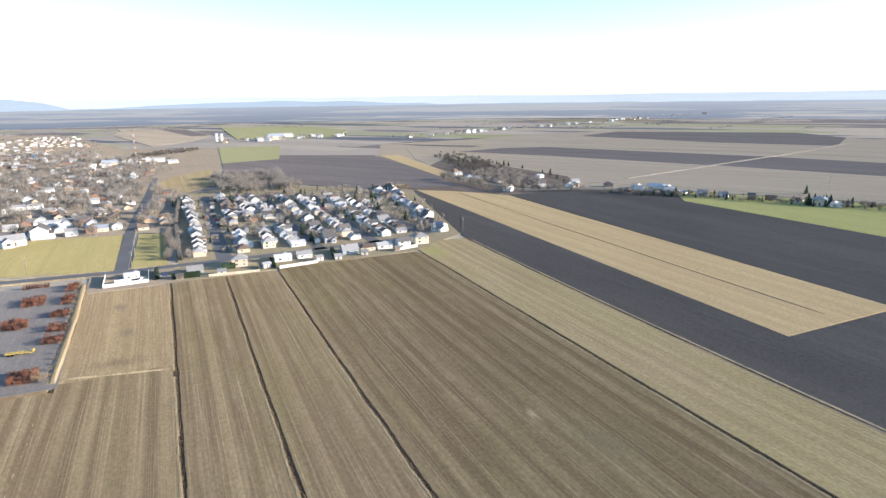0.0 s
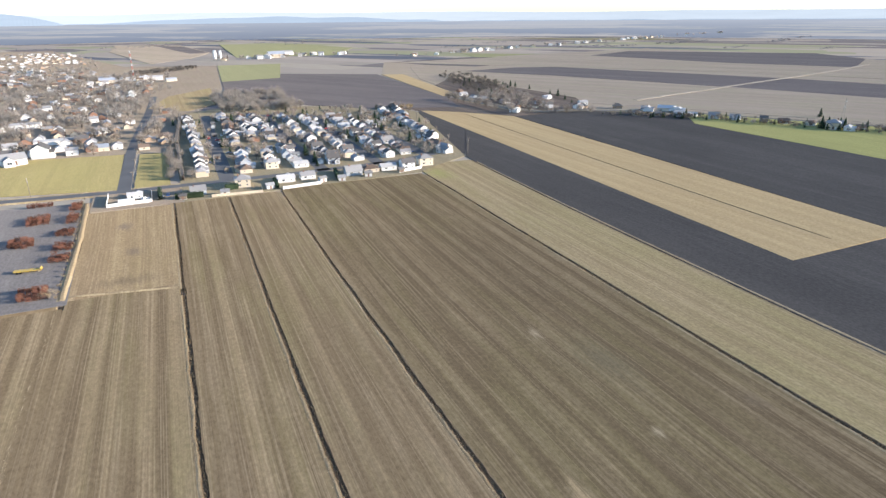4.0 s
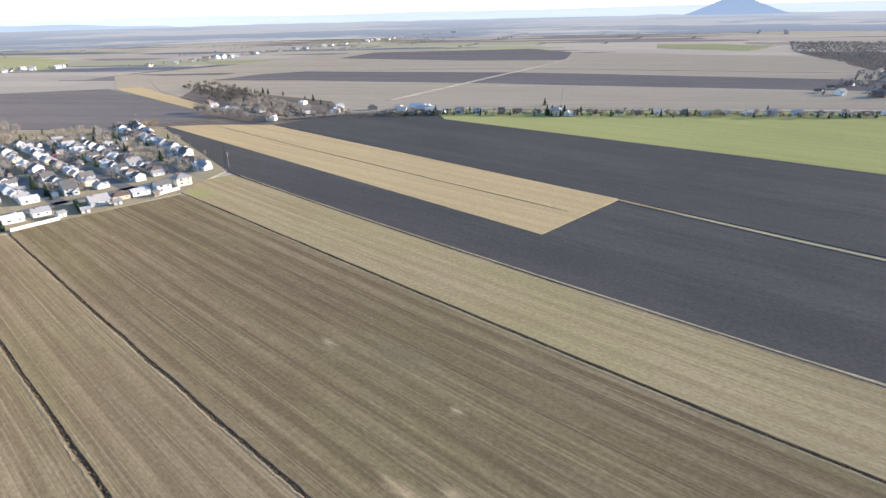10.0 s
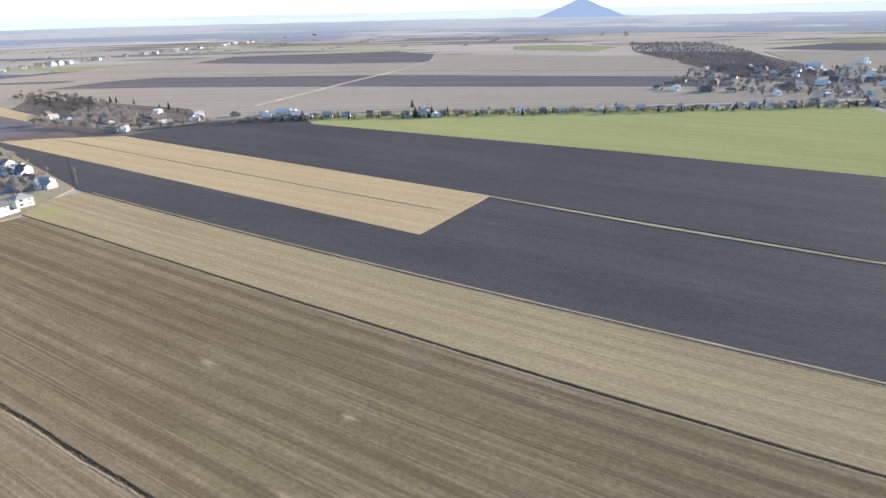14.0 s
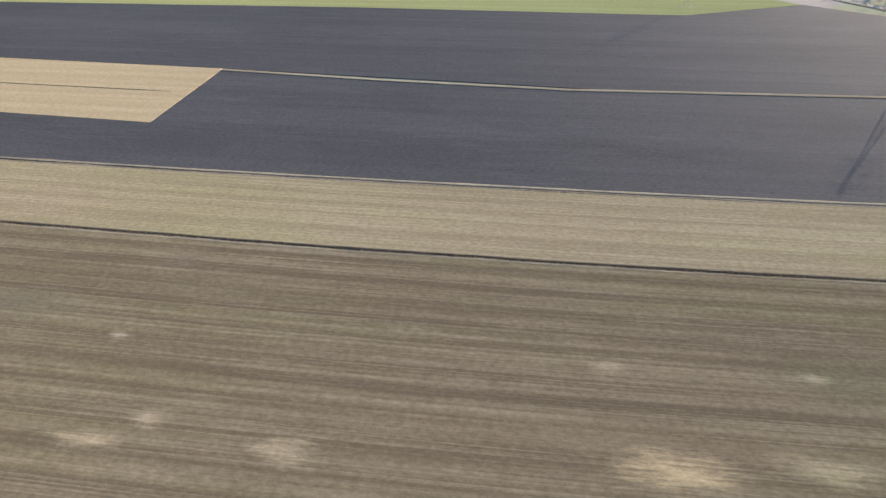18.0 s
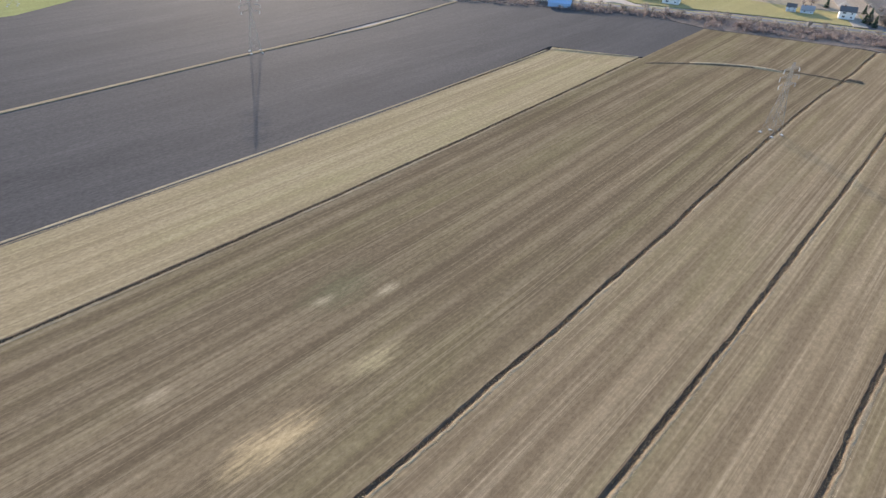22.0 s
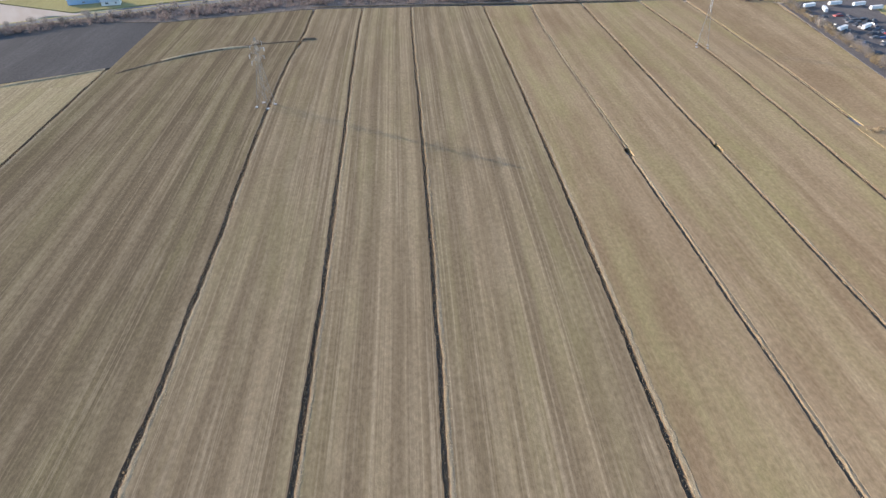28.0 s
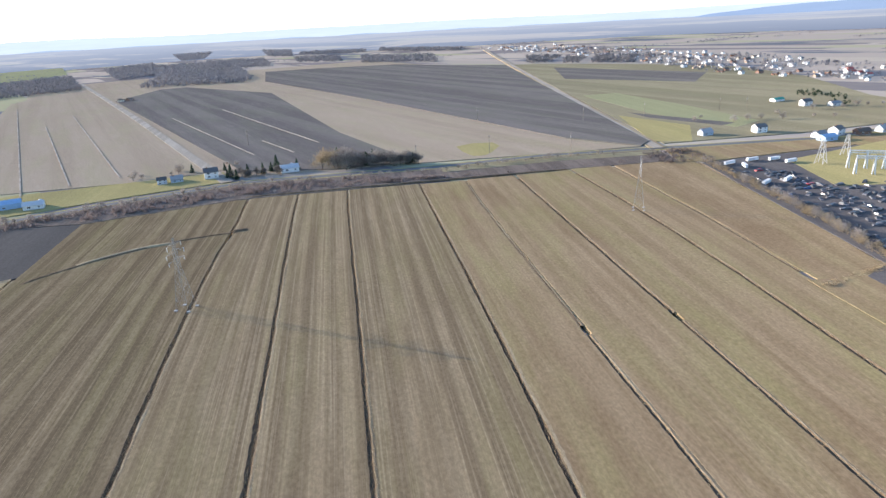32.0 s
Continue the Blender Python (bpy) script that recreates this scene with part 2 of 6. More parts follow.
BLACK = field_mat("ploughed_black_earth", (0.090, 0.083, 0.077), (0.145, 0.134, 0.124), (0.060, 0.056, 0.053), rows=0.25, blotch=1.1, bands=0.5, rough=0.9, sheen=0.012, shift=5, passes=0.12, wide=0.05)
GREEN = field_mat("green_winter_cover", (0.340, 0.326, 0.135), (0.400, 0.378, 0.173), (0.265, 0.252, 0.103), rows=0.2, bands=0.5, blotch=0.9, shift=11, passes=0.1, wide=0.08)
FARGREEN = field_mat("pale_green_grass", (0.295, 0.285, 0.155), (0.34, 0.325, 0.185), (0.245, 0.235, 0.13), rows=0.3, bands=0.5, blotch=0.6, shift=13)
LAWN = field_mat("yellowed_grass", (0.355, 0.295, 0.135), (0.42, 0.355, 0.175), (0.25, 0.212, 0.10), rows=0.1, bands=0.4, blotch=1.0, green=0.2, shift=23)
YARD = field_mat("garden_grass", (0.28, 0.235, 0.155), (0.37, 0.315, 0.22), (0.19, 0.165, 0.11), rows=0.0, bands=0.2, blotch=0.8, shift=29)
TOWNGROUND = field_mat("town_ground", (0.30, 0.243, 0.185), (0.38, 0.315, 0.24), (0.22, 0.178, 0.135), rows=0.0, bands=0.2, blotch=0.8, green=0.25, shift=37)
SOIL = field_mat("ditch_soil", (0.165, 0.118, 0.076), (0.27, 0.205, 0.135), (0.105, 0.075, 0.05), rows=0.4, blotch=0.8, shift=3)
SCRUB = field_mat("scrub_floor", (0.185, 0.148, 0.122), (0.27, 0.22, 0.175), (0.12, 0.098, 0.082), rows=0.2, blotch=0.9, shift=43)
VERGE = field_mat("dead_grass_verge", (0.42, 0.33, 0.20), (0.54, 0.44, 0.28), (0.25, 0.19, 0.12), rows=0.6, blotch=0.7, shift=61)
GRAVEL = field_mat("lot_gravel", (0.20, 0.185, 0.175), (0.28, 0.26, 0.24), (0.135, 0.125, 0.12), rows=0.0, bands=0.2, blotch=0.9, shift=67)
TRACK = field_mat("pale_dirt_track", (0.418, 0.360, 0.292), (0.513, 0.450, 0.367), (0.285, 0.245, 0.194), rows=0.5, blotch=0.5, shift=83)
ASPHALT = plain_mat("old_asphalt", (0.145, 0.142, 0.140), 0.9, vary=0.25, scale=0.05, spec=0.03)
OLIVE = field_mat("olive_meadow", (0.285, 0.245, 0.155), (0.36, 0.315, 0.205), (0.205, 0.175, 0.108), turn=-20, rows=0.5, blotch=1.1, green=0.2, shift=91, passes=0.3, wide=0.03)
DUSK = field_mat("harrowed_dark_earth", (0.181, 0.159, 0.140), (0.254, 0.222, 0.194), (0.121, 0.106, 0.097), turn=-23, rows=0.5, blotch=0.6, green=0.4, shift=33, wide=0.035)
STUBBLE_S = field_mat("southern_stubble", (0.355, 0.282, 0.205), (0.43, 0.35, 0.265), (0.28, 0.218, 0.156), turn=-23, rows=0.5, bands=0.6, green=0.4, shift=47, wide=0.05)
BROWN_N = field_mat("northern_stubble", (0.353, 0.291, 0.228), (0.428, 0.358, 0.289), (0.284, 0.230, 0.177), turn=-32, rows=0.5, bands=0.7, blotch=0.8, green=0.4, shift=57, wide=0.05)
# dark dirt, its colour deepened further for the shade among the wrecks
LOT = field_mat("yard_dirt_shade_dark", (0.135, 0.122, 0.115), (0.21, 0.19, 0.175), (0.085, 0.078, 0.075), rows=0.0, bands=0.2, blotch=0.9, shift=69)
DUSK_N = field_mat("northern_dark_earth", (0.165, 0.144, 0.136), (0.220, 0.196, 0.183), (0.123, 0.109, 0.106), turn=-32, rows=0.4, bands=0.6, blotch=0.8, shift=35, wide=0.04)
TANSTUB = field_mat("tan_stubble", (0.325, 0.24, 0.138), (0.44, 0.34, 0.21), (0.215, 0.152, 0.092), rows=0.9, bands=0.6, blotch=0.8, green=0.2, shift=97, passes=0.35, lines=0.4, lay=True, patches=((-20, 305, 5, 9, (0.19, 0.145, 0.11)), (-16, 268, 5, 8, (0.20, 0.15, 0.11)), (-18, 236, 17, 7, (0.20, 0.148, 0.095))))
STRAWBANK = field_mat("straw_covered_bank", (0.36, 0.28, 0.17), (0.56, 0.455, 0.30), (0.17, 0.125, 0.078), rows=0.5, bands=0.4, blotch=1.4, shift=101)
BANKSOIL = field_mat("ditch_bank_soil", (0.225, 0.165, 0.103), (0.37, 0.285, 0.175), (0.125, 0.09, 0.058), rows=0.4, blotch=0.9, shift=15)
COUNTRY = country_mat("far_farmland")

WHITE = plain_mat("white_siding", (0.63, 0.625, 0.61), 0.6, vary=0.12, tint=0.08)
BEIGE = plain_mat("beige_siding", (0.56, 0.48, 0.37), 0.7, vary=0.15, tint=0.12)
GREYW = plain_mat("grey_siding", (0.42, 0.43, 0.45), 0.7, vary=0.15, tint=0.15)
BRICK = plain_mat("brown_brick", (0.26, 0.15, 0.105), 0.85, vary=0.3, scale=3.0, tint=0.2)
TANW = plain_mat("tan_brick", (0.40, 0.29, 0.20), 0.85, vary=0.25, scale=3.0, tint=0.15)
BLUEW = plain_mat("blue_grey_siding", (0.37, 0.40, 0.44), 0.7, vary=0.15, tint=0.1)
R_GREY = plain_mat("grey_shingles", (0.29, 0.285, 0.285), 0.9, vary=0.25, scale=2.0, tint=0.25)
R_DARK = plain_mat("dark_shingles", (0.12, 0.113, 0.11), 0.9, vary=0.3, scale=2.0, tint=0.3)
R_BROWN = plain_mat("brown_shingles", (0.16, 0.118, 0.092), 0.9, vary=0.3, scale=2.0, tint=0.25)
R_PALE = plain_mat("pale_roofing", (0.46, 0.45, 0.44), 0.7, vary=0.2, scale=1.0, tint=0.15)
R_METAL = plain_mat("galvanised_sheet", (0.55, 0.58, 0.62), 0.4, 0.5, vary=0.15, tint=0.1)
R_BLUE = plain_mat("blue_sheet_roof", (0.27, 0.39, 0.54), 0.5, 0.1, vary=0.2)
R_GREEN = plain_mat("green_sheet_roof", (0.05, 0.30, 0.20), 0.5, 0.1, vary=0.2)
R_RED = plain_mat("red_sheet_roof", (0.45, 0.10, 0.07), 0.6, 0.1, vary=0.2)
GLASS = plain_mat("window_glass", (0.03, 0.04, 0.05), 0.3, vary=0.1, spec=0.6)
DOORM = plain_mat("door_paint", (0.16, 0.10, 0.08), 0.5, vary=0.2, tint=0.5)
CONC = plain_mat("concrete", (0.42, 0.41, 0.39), 0.9, vary=0.2, scale=1.5)
TIMBER = plain_mat("grey_timber", (0.20, 0.165, 0.13), 0.9, vary=0.3, scale=2.0, tint=0.2)
STEEL = plain_mat("galvanised_steel", (0.34, 0.31, 0.265), 0.7, 0.1, vary=0.15)
RUST = plain_mat("rusty_orange_steel", (0.175, 0.078, 0.052), 0.85, 0.1, vary=0.6, scale=2.0, tint=0.65)
RUBBER = plain_mat("tyre_rubber", (0.025, 0.025, 0.026), 0.9, vary=0.2)
YELLOW = plain_mat("yellow_paint", (0.46, 0.32, 0.07), 0.5, vary=0.2)
BARK = plain_mat("grey_bark", (0.135, 0.11, 0.09), 0.95, vary=0.4, scale=1.5, tint=0.2)
TWIGS = leaf_mat("bare_twigs", (0.225, 0.195, 0.17), (0.36, 0.315, 0.27), thin=0.3)
TWIGS_TAN = leaf_mat("tan_willow_twigs", (0.27, 0.205, 0.125), (0.38, 0.295, 0.18), thin=0.3)
# darker copy of the bare twigs, the crowns' shade put into the colour
SHADETWIGS = leaf_mat("shade_dark_twigs", (0.105, 0.092, 0.08), (0.19, 0.168, 0.145), thin=0.2)
FARTWIGS = leaf_mat("far_bare_crowns", (0.13, 0.125, 0.13), (0.205, 0.195, 0.20), thin=0.2)
OLDTWIGS = leaf_mat("brown_far_crowns", (0.265, 0.236, 0.207), (0.40, 0.357, 0.315), thin=0.4)
SCRUBTWIGS = leaf_mat("brown_scrub_twigs", (0.16, 0.127, 0.115), (0.235, 0.19, 0.17), thin=0.3)
NEEDLES = leaf_mat("conifer_needles", (0.022, 0.038, 0.022), (0.05, 0.07, 0.038), thin=0.0)
STRAWBLADES = leaf_mat("dead_grass_blades", (0.50, 0.40, 0.25), (0.30, 0.225, 0.13), thin=0.3)
BROWNBLADES = leaf_mat("brown_dead_weeds", (0.36, 0.265, 0.16), (0.19, 0.138, 0.088), thin=0.25)


class M:
    """Collects vertices and faces of one mesh."""

    def __init__(self):
        self.v, self.f, self.i = [], [], []

    def face(self, pts, mi=0):
        k = len(self.v)
        self.v += [tuple(p) for p in pts]
        self.f.append(tuple(range(k, k + len(pts))))
        self.i.append(mi)

    def box(self, x0, y0, z0, x1, y1, z1, mi=0):
        k = len(self.v)
        self.v += [(x, y, z) for z in (z0, z1) for x, y in ((x0, y0), (x1, y0), (x1, y1), (x0, y1))]
        for q in ((3, 2, 1, 0), (4, 5, 6, 7), (0, 1, 5, 4), (1, 2, 6, 5), (2, 3, 7, 6), (3, 0, 4, 7)):
            self.f.append(tuple(k + a for a in q))
            self.i.append(mi)

    def tube(self, p, q, r0, r1, n=5, mi=0):
        p, q = Vector(p), Vector(q)
        d = (q - p).normalized()
        a = d.orthogonal().normalized()
        b = d.cross(a)
        k = len(self.v)
        for c, r in ((p, r0), (q, r1)):
            self.v += [tuple(c + (a * math.cos(s) + b * math.sin(s)) * r) for s in (2 * math.pi * j / n for j in range(n))]
        for j in range(n):
            self.f.append((k + j, k + (j + 1) % n, k + n + (j + 1) % n, k + n + j))
            self.i.append(mi)
        self.f.append(tuple(k + n + j for j in range(n)))
        self.i.append(mi)

    def mesh(self, name, *mats, smooth=False):
        me = bpy.data.meshes.new(name)
        me.from_pydata(self.v, [], self.f)
        for m in mats:
            me.materials.append(m)
        if len(mats) > 1:
            me.polygons.foreach_set("material_index", self.i)
        if smooth:
            me.polygons.foreach_set("use_smooth", [True] * len(self.f))
        me.update()
        return me


def part(name, mb, mats, parent=None, label=""):
    me = mb if isinstance(mb, bpy.types.Mesh) else mb.mesh(name, *(mats if isinstance(mats, tuple) else (mats,)))
    ob = new(name, me)
    if parent is not None:
        ob.parent = parent
    if label:
        tagged(ob, label)
    return ob


def thing(name, label, category, group="", kind=""):
    return tagged(new(name), label, category, group, kind)


def far_rise(x, y):
    """The plain rises very gently towards the far horizon."""
    r = math.hypot(x, y)
    return 0.0 if r < 1700 else 48 * ((min(r, 4780) - 1700) / 3100) ** 1.6


def along(line, y):
    """x of a nearly straight line, given as (x, y) points in order of y, at y."""
    for (xa, ya), (xb, yb) in zip(line, line[1:]):
        if y <= yb:
            break
    return xa + (xb - xa) * (y - ya) / (yb - ya)


# ---- the ground ----
def spread(*pts):
    return sorted(pts)


def ground_sheet():
    far = [-4900, -4500, -4100, -3700, -3400, -3100, -2800] + [100 * k for k in range(-26, -6)]
    far += [-k for k in far]
    xs = spread(*far, -500, -300, -162, -158, 0, 120, 218, 221, 420)
    ys = spread(*far, -500, -393, -390, -200, 0, 200, 324, 327, 500)
    m = M()
    for y in ys:
        for x in xs:
            pit = -159 <= x <= 219 and -391 <= y <= 325
            m.v.append((x, y, -1.7 if pit else far_rise(x, y) - 0.35))
    n = len(xs)
    for j in range(len(ys) - 1):
        for i in range(n - 1):
            m.f.append((j * n + i, j * n + i + 1, (j + 1) * n + i + 1, (j + 1) * n + i))
            m.i.append(0)
    tagged(part("ground", m, COUNTRY), "flat brown farmland reaching to the horizon", "ground", kind="structure")


ground_sheet()


def note_lay(me, spots):
    """Keeps for each vertex how far across and along its field it lies."""
    at = me.attributes.new("lay", "FLOAT_VECTOR", "POINT")
    at.data.foreach_set("vector", np.array(spots, dtype=np.float32).ravel())


def field(name, label, mat, pts, top=0.0):
    """A field with corners pts (counter-clockwise), its surface at top, its edges going down into the ground."""
    m = M()
    field.laid += 1
    top += 0.004 * field.laid
    z = [far_rise(x, y) + top for x, y in pts]
    m.face([(x, y, h) for (x, y), h in zip(pts, z)])
    for k in range(len(pts)):
        (x0, y0), (x1, y1) = pts[k - 1], pts[k]
        m.face([(x0, y0, z[k - 1]), (x0, y0, z[k - 1] - 1.8), (x1, y1, z[k] - 1.8), (x1, y1, z[k])])
    me = m.mesh(name, mat)
    bm = bmesh.new()
    bm.from_mesh(me)
    bmesh.ops.recalc_face_normals(bm, faces=bm.faces)
    bm.to_mesh(me)
    bm.free()
    note_lay(me, [v.co.to_tuple() for v in me.vertices])
    return tagged(part(name, me, mat), label, "field", kind="structure")


field.laid = 0


def strip(name, label, mat, left, right, y0, y1, gap=0.5, bank=1.05, row=0.76, relief=0.006):
    """A long field between two ditch lines, with its crop rows as low ridges along it."""
    m, lay = M(), []
    wide, edge = along(right, 0) - along(left, 0), along(left, 0)
    n = max(2, int(wide / row * 2))
    ny = max(2, int((y1 - y0) / 16))
    for j in range(ny + 1):
        y = y0 + (y1 - y0) * j / ny
        a, b = along(left, y) + gap, along(right, y) - bank
        for i in range(n + 1):
            soft = 0.5 + 0.5 * noise.noise((i * 0.11, y * 0.006, 3))
            z = (relief * (0.6 + soft) if i % 2 else 0.0) + 0.04 * noise.noise((i * 0.02, y * 0.01, 0))
            m.v.append((a + (b - a) * i / n, y, -1.8 if i in (0, n) else z))
            lay.append((edge + wide * i / n, y, 0))
    for j in range(ny):
        for i in range(n):
            k = j * (n + 1) + i
            m.f.append((k, k + 1, k + n + 2, k + n + 1))
            m.i.append(0)
    me = m.mesh(name, mat)
    note_lay(me, lay)
    return tagged(part(name, me, mat), label, "field", kind="structure")


def bowed(c, y0, y1, n=10):
    """A ditch line that bows slightly: x as a polynomial of y, in units of 400 m."""
    ys = [y0 + (y1 - y0) * k / n for k in range(n + 1)]
    return [(sum(q * (y / 400) ** i for i, q in enumerate(c)), y) for y in ys]


D0 = bowed((-42.24, 7.72, 7.84, -6.84, -5.89), -430, 370)
D1 = bowed((-2.94, 1.28, 11.14, -1.91, -5.81), -430, 350)
D2 = bowed((22.96, -1.56, 15.41, 0.46, -7.18), -430, 350)
D3 = [(62.4, -430), (61.2, -386), (60.2, -349), (60.3, -331), (60.9, -305), (60.8, -273), (59.8, -238), (58.3, -198), (56.4, -160)] + bowed((51.95, -4.22, 15.83, -2.93, -2.72), -145, 360)
D4 = bowed((134.22, -0.11, 20.25, -2.41, -8.59), -400, 370)
D5 = bowed((174.61, -0.11, 12.78, -1.94, 2.44), -300, 380)
DE = [(-71, -430), (-68.8, -358), (-69, -286), (-70.1, -214), (-71.3, -142), (-71.8, -70), (-66, 230)]
DF = [(-102.2, -450), (-102.1, -242), (-102, -110), (-96, 230)]
DG = [(-137, -450), (-140, -385), (-141.5, -330), (-141.8, -275), (-140.8, -220), (-138, -165), (-128, 230)]
DH = [(-168, -450), (-168, -400), (-166, -281), (-162, -215), (-158, 0)]
DI = [(-227, -450), (-221, -389), (-205, -260), (-195, -213), (-186, 0)]

strip("field", "long strip of brown corn stubble", STUBBLE, D0, D1, -399, 225)
strip("field", "tan stubble beside the machinery yard", TANSTUB, D0, D1, 225, 335)
strip("field", "long strip of brown corn stubble between two ditches", STUBBLE, D1, D2, -398, 337)
strip("field", "long strip of brown corn stubble between two ditches", STUBBLE, D2, D3, -398, 337)
strip("field", "wide brown disked stubble field with paler patches", BROWN, D3, D4, -292, 341)
strip("field", "brown disked stubble beyond a curved earth bank", BROWN, D3, D4, -396, -292)
strip("field", "pale straw stubble strip between ditches", STRAW, D4, D5, -268, 362)
field("field", "slanted end of the pale straw strip", STRAW, [(143.8, -290), (145.2, -291), (183.5, -272.5), (181, -267.5), (142.8, -267.5)], 0.0)
strip("field", "weedy brown stubble strip", MEADOW, DE, D0, -398, 222)
strip("field", "weedy brown stubble strip", MEADOW, DF, DE, -400, 222)
strip("field", "weedy brown stubble strip", MEADOW, DG, DF, -405, 222)
strip("field", "weedy brown stubble strip", MEADOW, DH, DG, -405, -20)
strip("field", "weedy brown stubble strip beside the scrap yard", MEADOW, DI, DH, -404, -207)


def ditch(line, y0, y1, half=0.6, deep=0.6, west=0.55, label="narrow drainage ditch with dead grass on its banks"):
    """A ditch along a line: pale grass on its western bank, bare crumbling soil on the eastern one."""
    m = M()
    n = int((y1 - y0) / 1.2)
    sec = ((-half - west - 0.5, -0.09), (-half - west + 0.05, 0.03), (-half - 0.05, 0.0), (-0.3, -deep * 0.7), (0.25, -deep), (half + 0.05, 0.02), (half + 1.0, -0.09))
    for j in range(n + 1):
        y = y0 + (y1 - y0) * j / n
        x = along(line, y)
        w = 1 + 0.35 * noise.noise((x, y * 0.04, 1)) + 0.4 * noise.noise((x, y * 0.4, 4))
        wob = 0.35 * noise.noise((x * 0.3, y * 0.05, 5)) + 0.14 * noise.noise((x * 0.3, y * 0.5, 6))
        silt = 0.25 * max(0, noise.noise((x, y * 0.06, 8)) + 0.5 * noise.noise((x, y * 0.3, 9)))
        for q, (o, z) in enumerate(sec):
            rough = (0, 0.06, 0.05, 0.24, 0.24, 0.05, 0)[q] * noise.noise((q * 3.1, y * 0.45, x))
            m.v.append((x + (o if q in (0, 6) else o * w + wob), y, z + rough + (silt if q in (3, 4) else 0)))
    for j in range(n):
        for i in range(6):
            k = j * 7 + i
            m.f.append((k, k + 1, k + 8, k + 7))
            m.i.append((1, 1, 2, 0, 0, 2)[i])
    ob = part("ditch", m.mesh("ditch", SOIL, STRAWBANK, BANKSOIL), None)
    return tagged(ob, label, "ditch", kind="structure")


ditch(D0, -398, 218, west=0.85)
ditch(D0, 226, 356, half=0.6)
ditch(D1, -398, 214)
ditch(D1, 220, 337)
ditch(D2, -398, 337)
ditch(D3, -318, 337, half=0.6)
ditch(D3, -396, -330, half=0.9)
ditch(D4, -290, 337)
ditch(D5, -267, 360, half=0.5, deep=0.45)
ditch(DE, -188, 222, west=0.35)
ditch(DE, -396, -194, half=0.3, deep=0.14, west=0.3, label="shallow grassy ditch through the stubble")
ditch(DF, -402, -196, half=0.8, deep=0.8, west=0.3)
ditch(DF, -190, 222, west=0.35)
ditch(DG, -405, 222, half=0.75, deep=0.8, west=0.3)
ditch(DH, -400, -216, half=0.3, deep=0.16, west=0.3)
ditch(DI, -402, -208)


def low_bank(name, label, mat, pts, width, height):
    """A low rounded bank along pts."""
    m = M()
    n = len(pts)
    for k, (x, y) in enumerate(pts):
        (xa, ya), (xb, yb) = pts[max(0, k - 1)], pts[min(n - 1, k + 1)]
        d = math.hypot(xb - xa, yb - ya)
        nx, ny = -(yb - ya) / d, (xb - xa) / d
        w = width / 2 * (0.85 + 0.3 * noise.noise((x * 0.1, y * 0.1, 2)))
        h = height * min(1, (k + 0.3) * 0.6, (n - k - 0.7) * 0.6)
        for o, z in ((-1, -0.04), (-0.45, h), (0.25, h * 0.9), (1, -0.04)):
            m.v.append((x + nx * o * w, y + ny * o * w, z + 0.08))
    for k in range(n - 1):
        for i in range(3):
            q = k * 4 + i
            m.f.append((q, q + 4, q + 5, q + 1))
            m.i.append(0)
    return tagged(part(name, m, mat), label, "bank", kind="structure")


low_bank("earth_bank", "low grassy bank across the stubble strip", VERGE, [(-36 + 3.4 * k, 229 - 0.7 * k) for k in range(11)], 2.2, 0.22)
low_bank("earth_bank", "low curved earth bank with dead grass across the stubble", VERGE, [(122 - 37 * k / 20, -302 - 20 * math.sin(k / 20 * math.pi / 2)) for k in range(21)], 4.2, 0.45)
low_bank("furrow", "dark curved furrow across the stubble", SOIL, [(137 - 80 * k / 30, -284 - 46 * math.sin(k / 30 * math.pi / 2) ** 0.85) for k in range(31)], 1.8, 0.2)
low_bank("earth_mound", "dark mound of soil where two ditches meet", SOIL, [(60 - 1.2 * k, -333 - 0.2 * k) for k in range(7)], 4.0, 0.7)
low_bank("grass_edge", "broad fringe of pale dead grass along the yard's ditch", VERGE, [(along(D0, 226 + 5 * k) - 0.8, 226 + 5 * k) for k in range(27)], 3.4, 0.5)
low_bank("grass_edge", "pale fringe of dead grass beside the black field", VERGE, [(along(D5, -266 + 5 * k) + 0.9, -266 + 5 * k) for k in range(125)], 1.3, 0.03)
low_bank("earth_bank", "pale grassy headland of the straw strip", VERGE, [(182 - 3.8 * k, -269 - 2.2 * k) for k in range(11)], 2.6, 0.3)
low_bank("ditch", "narrow dark grassy furrow through the pale straw field", SOIL, [(251 + 0.5 * k + 0.006 * k * k, 157 + 13 * k) for k in range(31)], 0.7, 0.12)
low_bank("earth_bank", "dark bank of soil at the end of the strips", SOIL, [(64 - 7.2 * k, -401 - 0.1 * k) for k in range(29)], 4.0, 0.7)

field("field", "black ploughed earth", BLACK, [(173, -46), (176, -161), (185, -273), (146, -290), (140, -295), (145, -371), (197, -376), (287, -314), (274, -230), (274, -156), (271, -37)], -0.02)
field("field", "black ploughed earth beside a pale straw field", BLACK, [(173, -46), (271, -37), (283, 148), (215, 147), (236, 472), (187.2, 374), (185, 356), (178, 217), (176, 138), (174, 60)], -0.02)
field("field", "black ploughed earth behind the houses", BLACK, [(187.6, 376), (236.3, 473), (242, 585), (236.6, 580)], -0.02)
field("field", "pale straw field", TANF, [(215, 147), (286, 149), (306, 511), (270, 561), (242, 585)], 0.03)
field("field", "large black ploughed field", BLACK, [(273, -37), (276, -158), (287, -312), (403, -251), (460, -178), (422, -95), (427, 121), (422, 403), (454, 447), (384, 513), (307.5, 511), (286.6, 149)], -0.02)
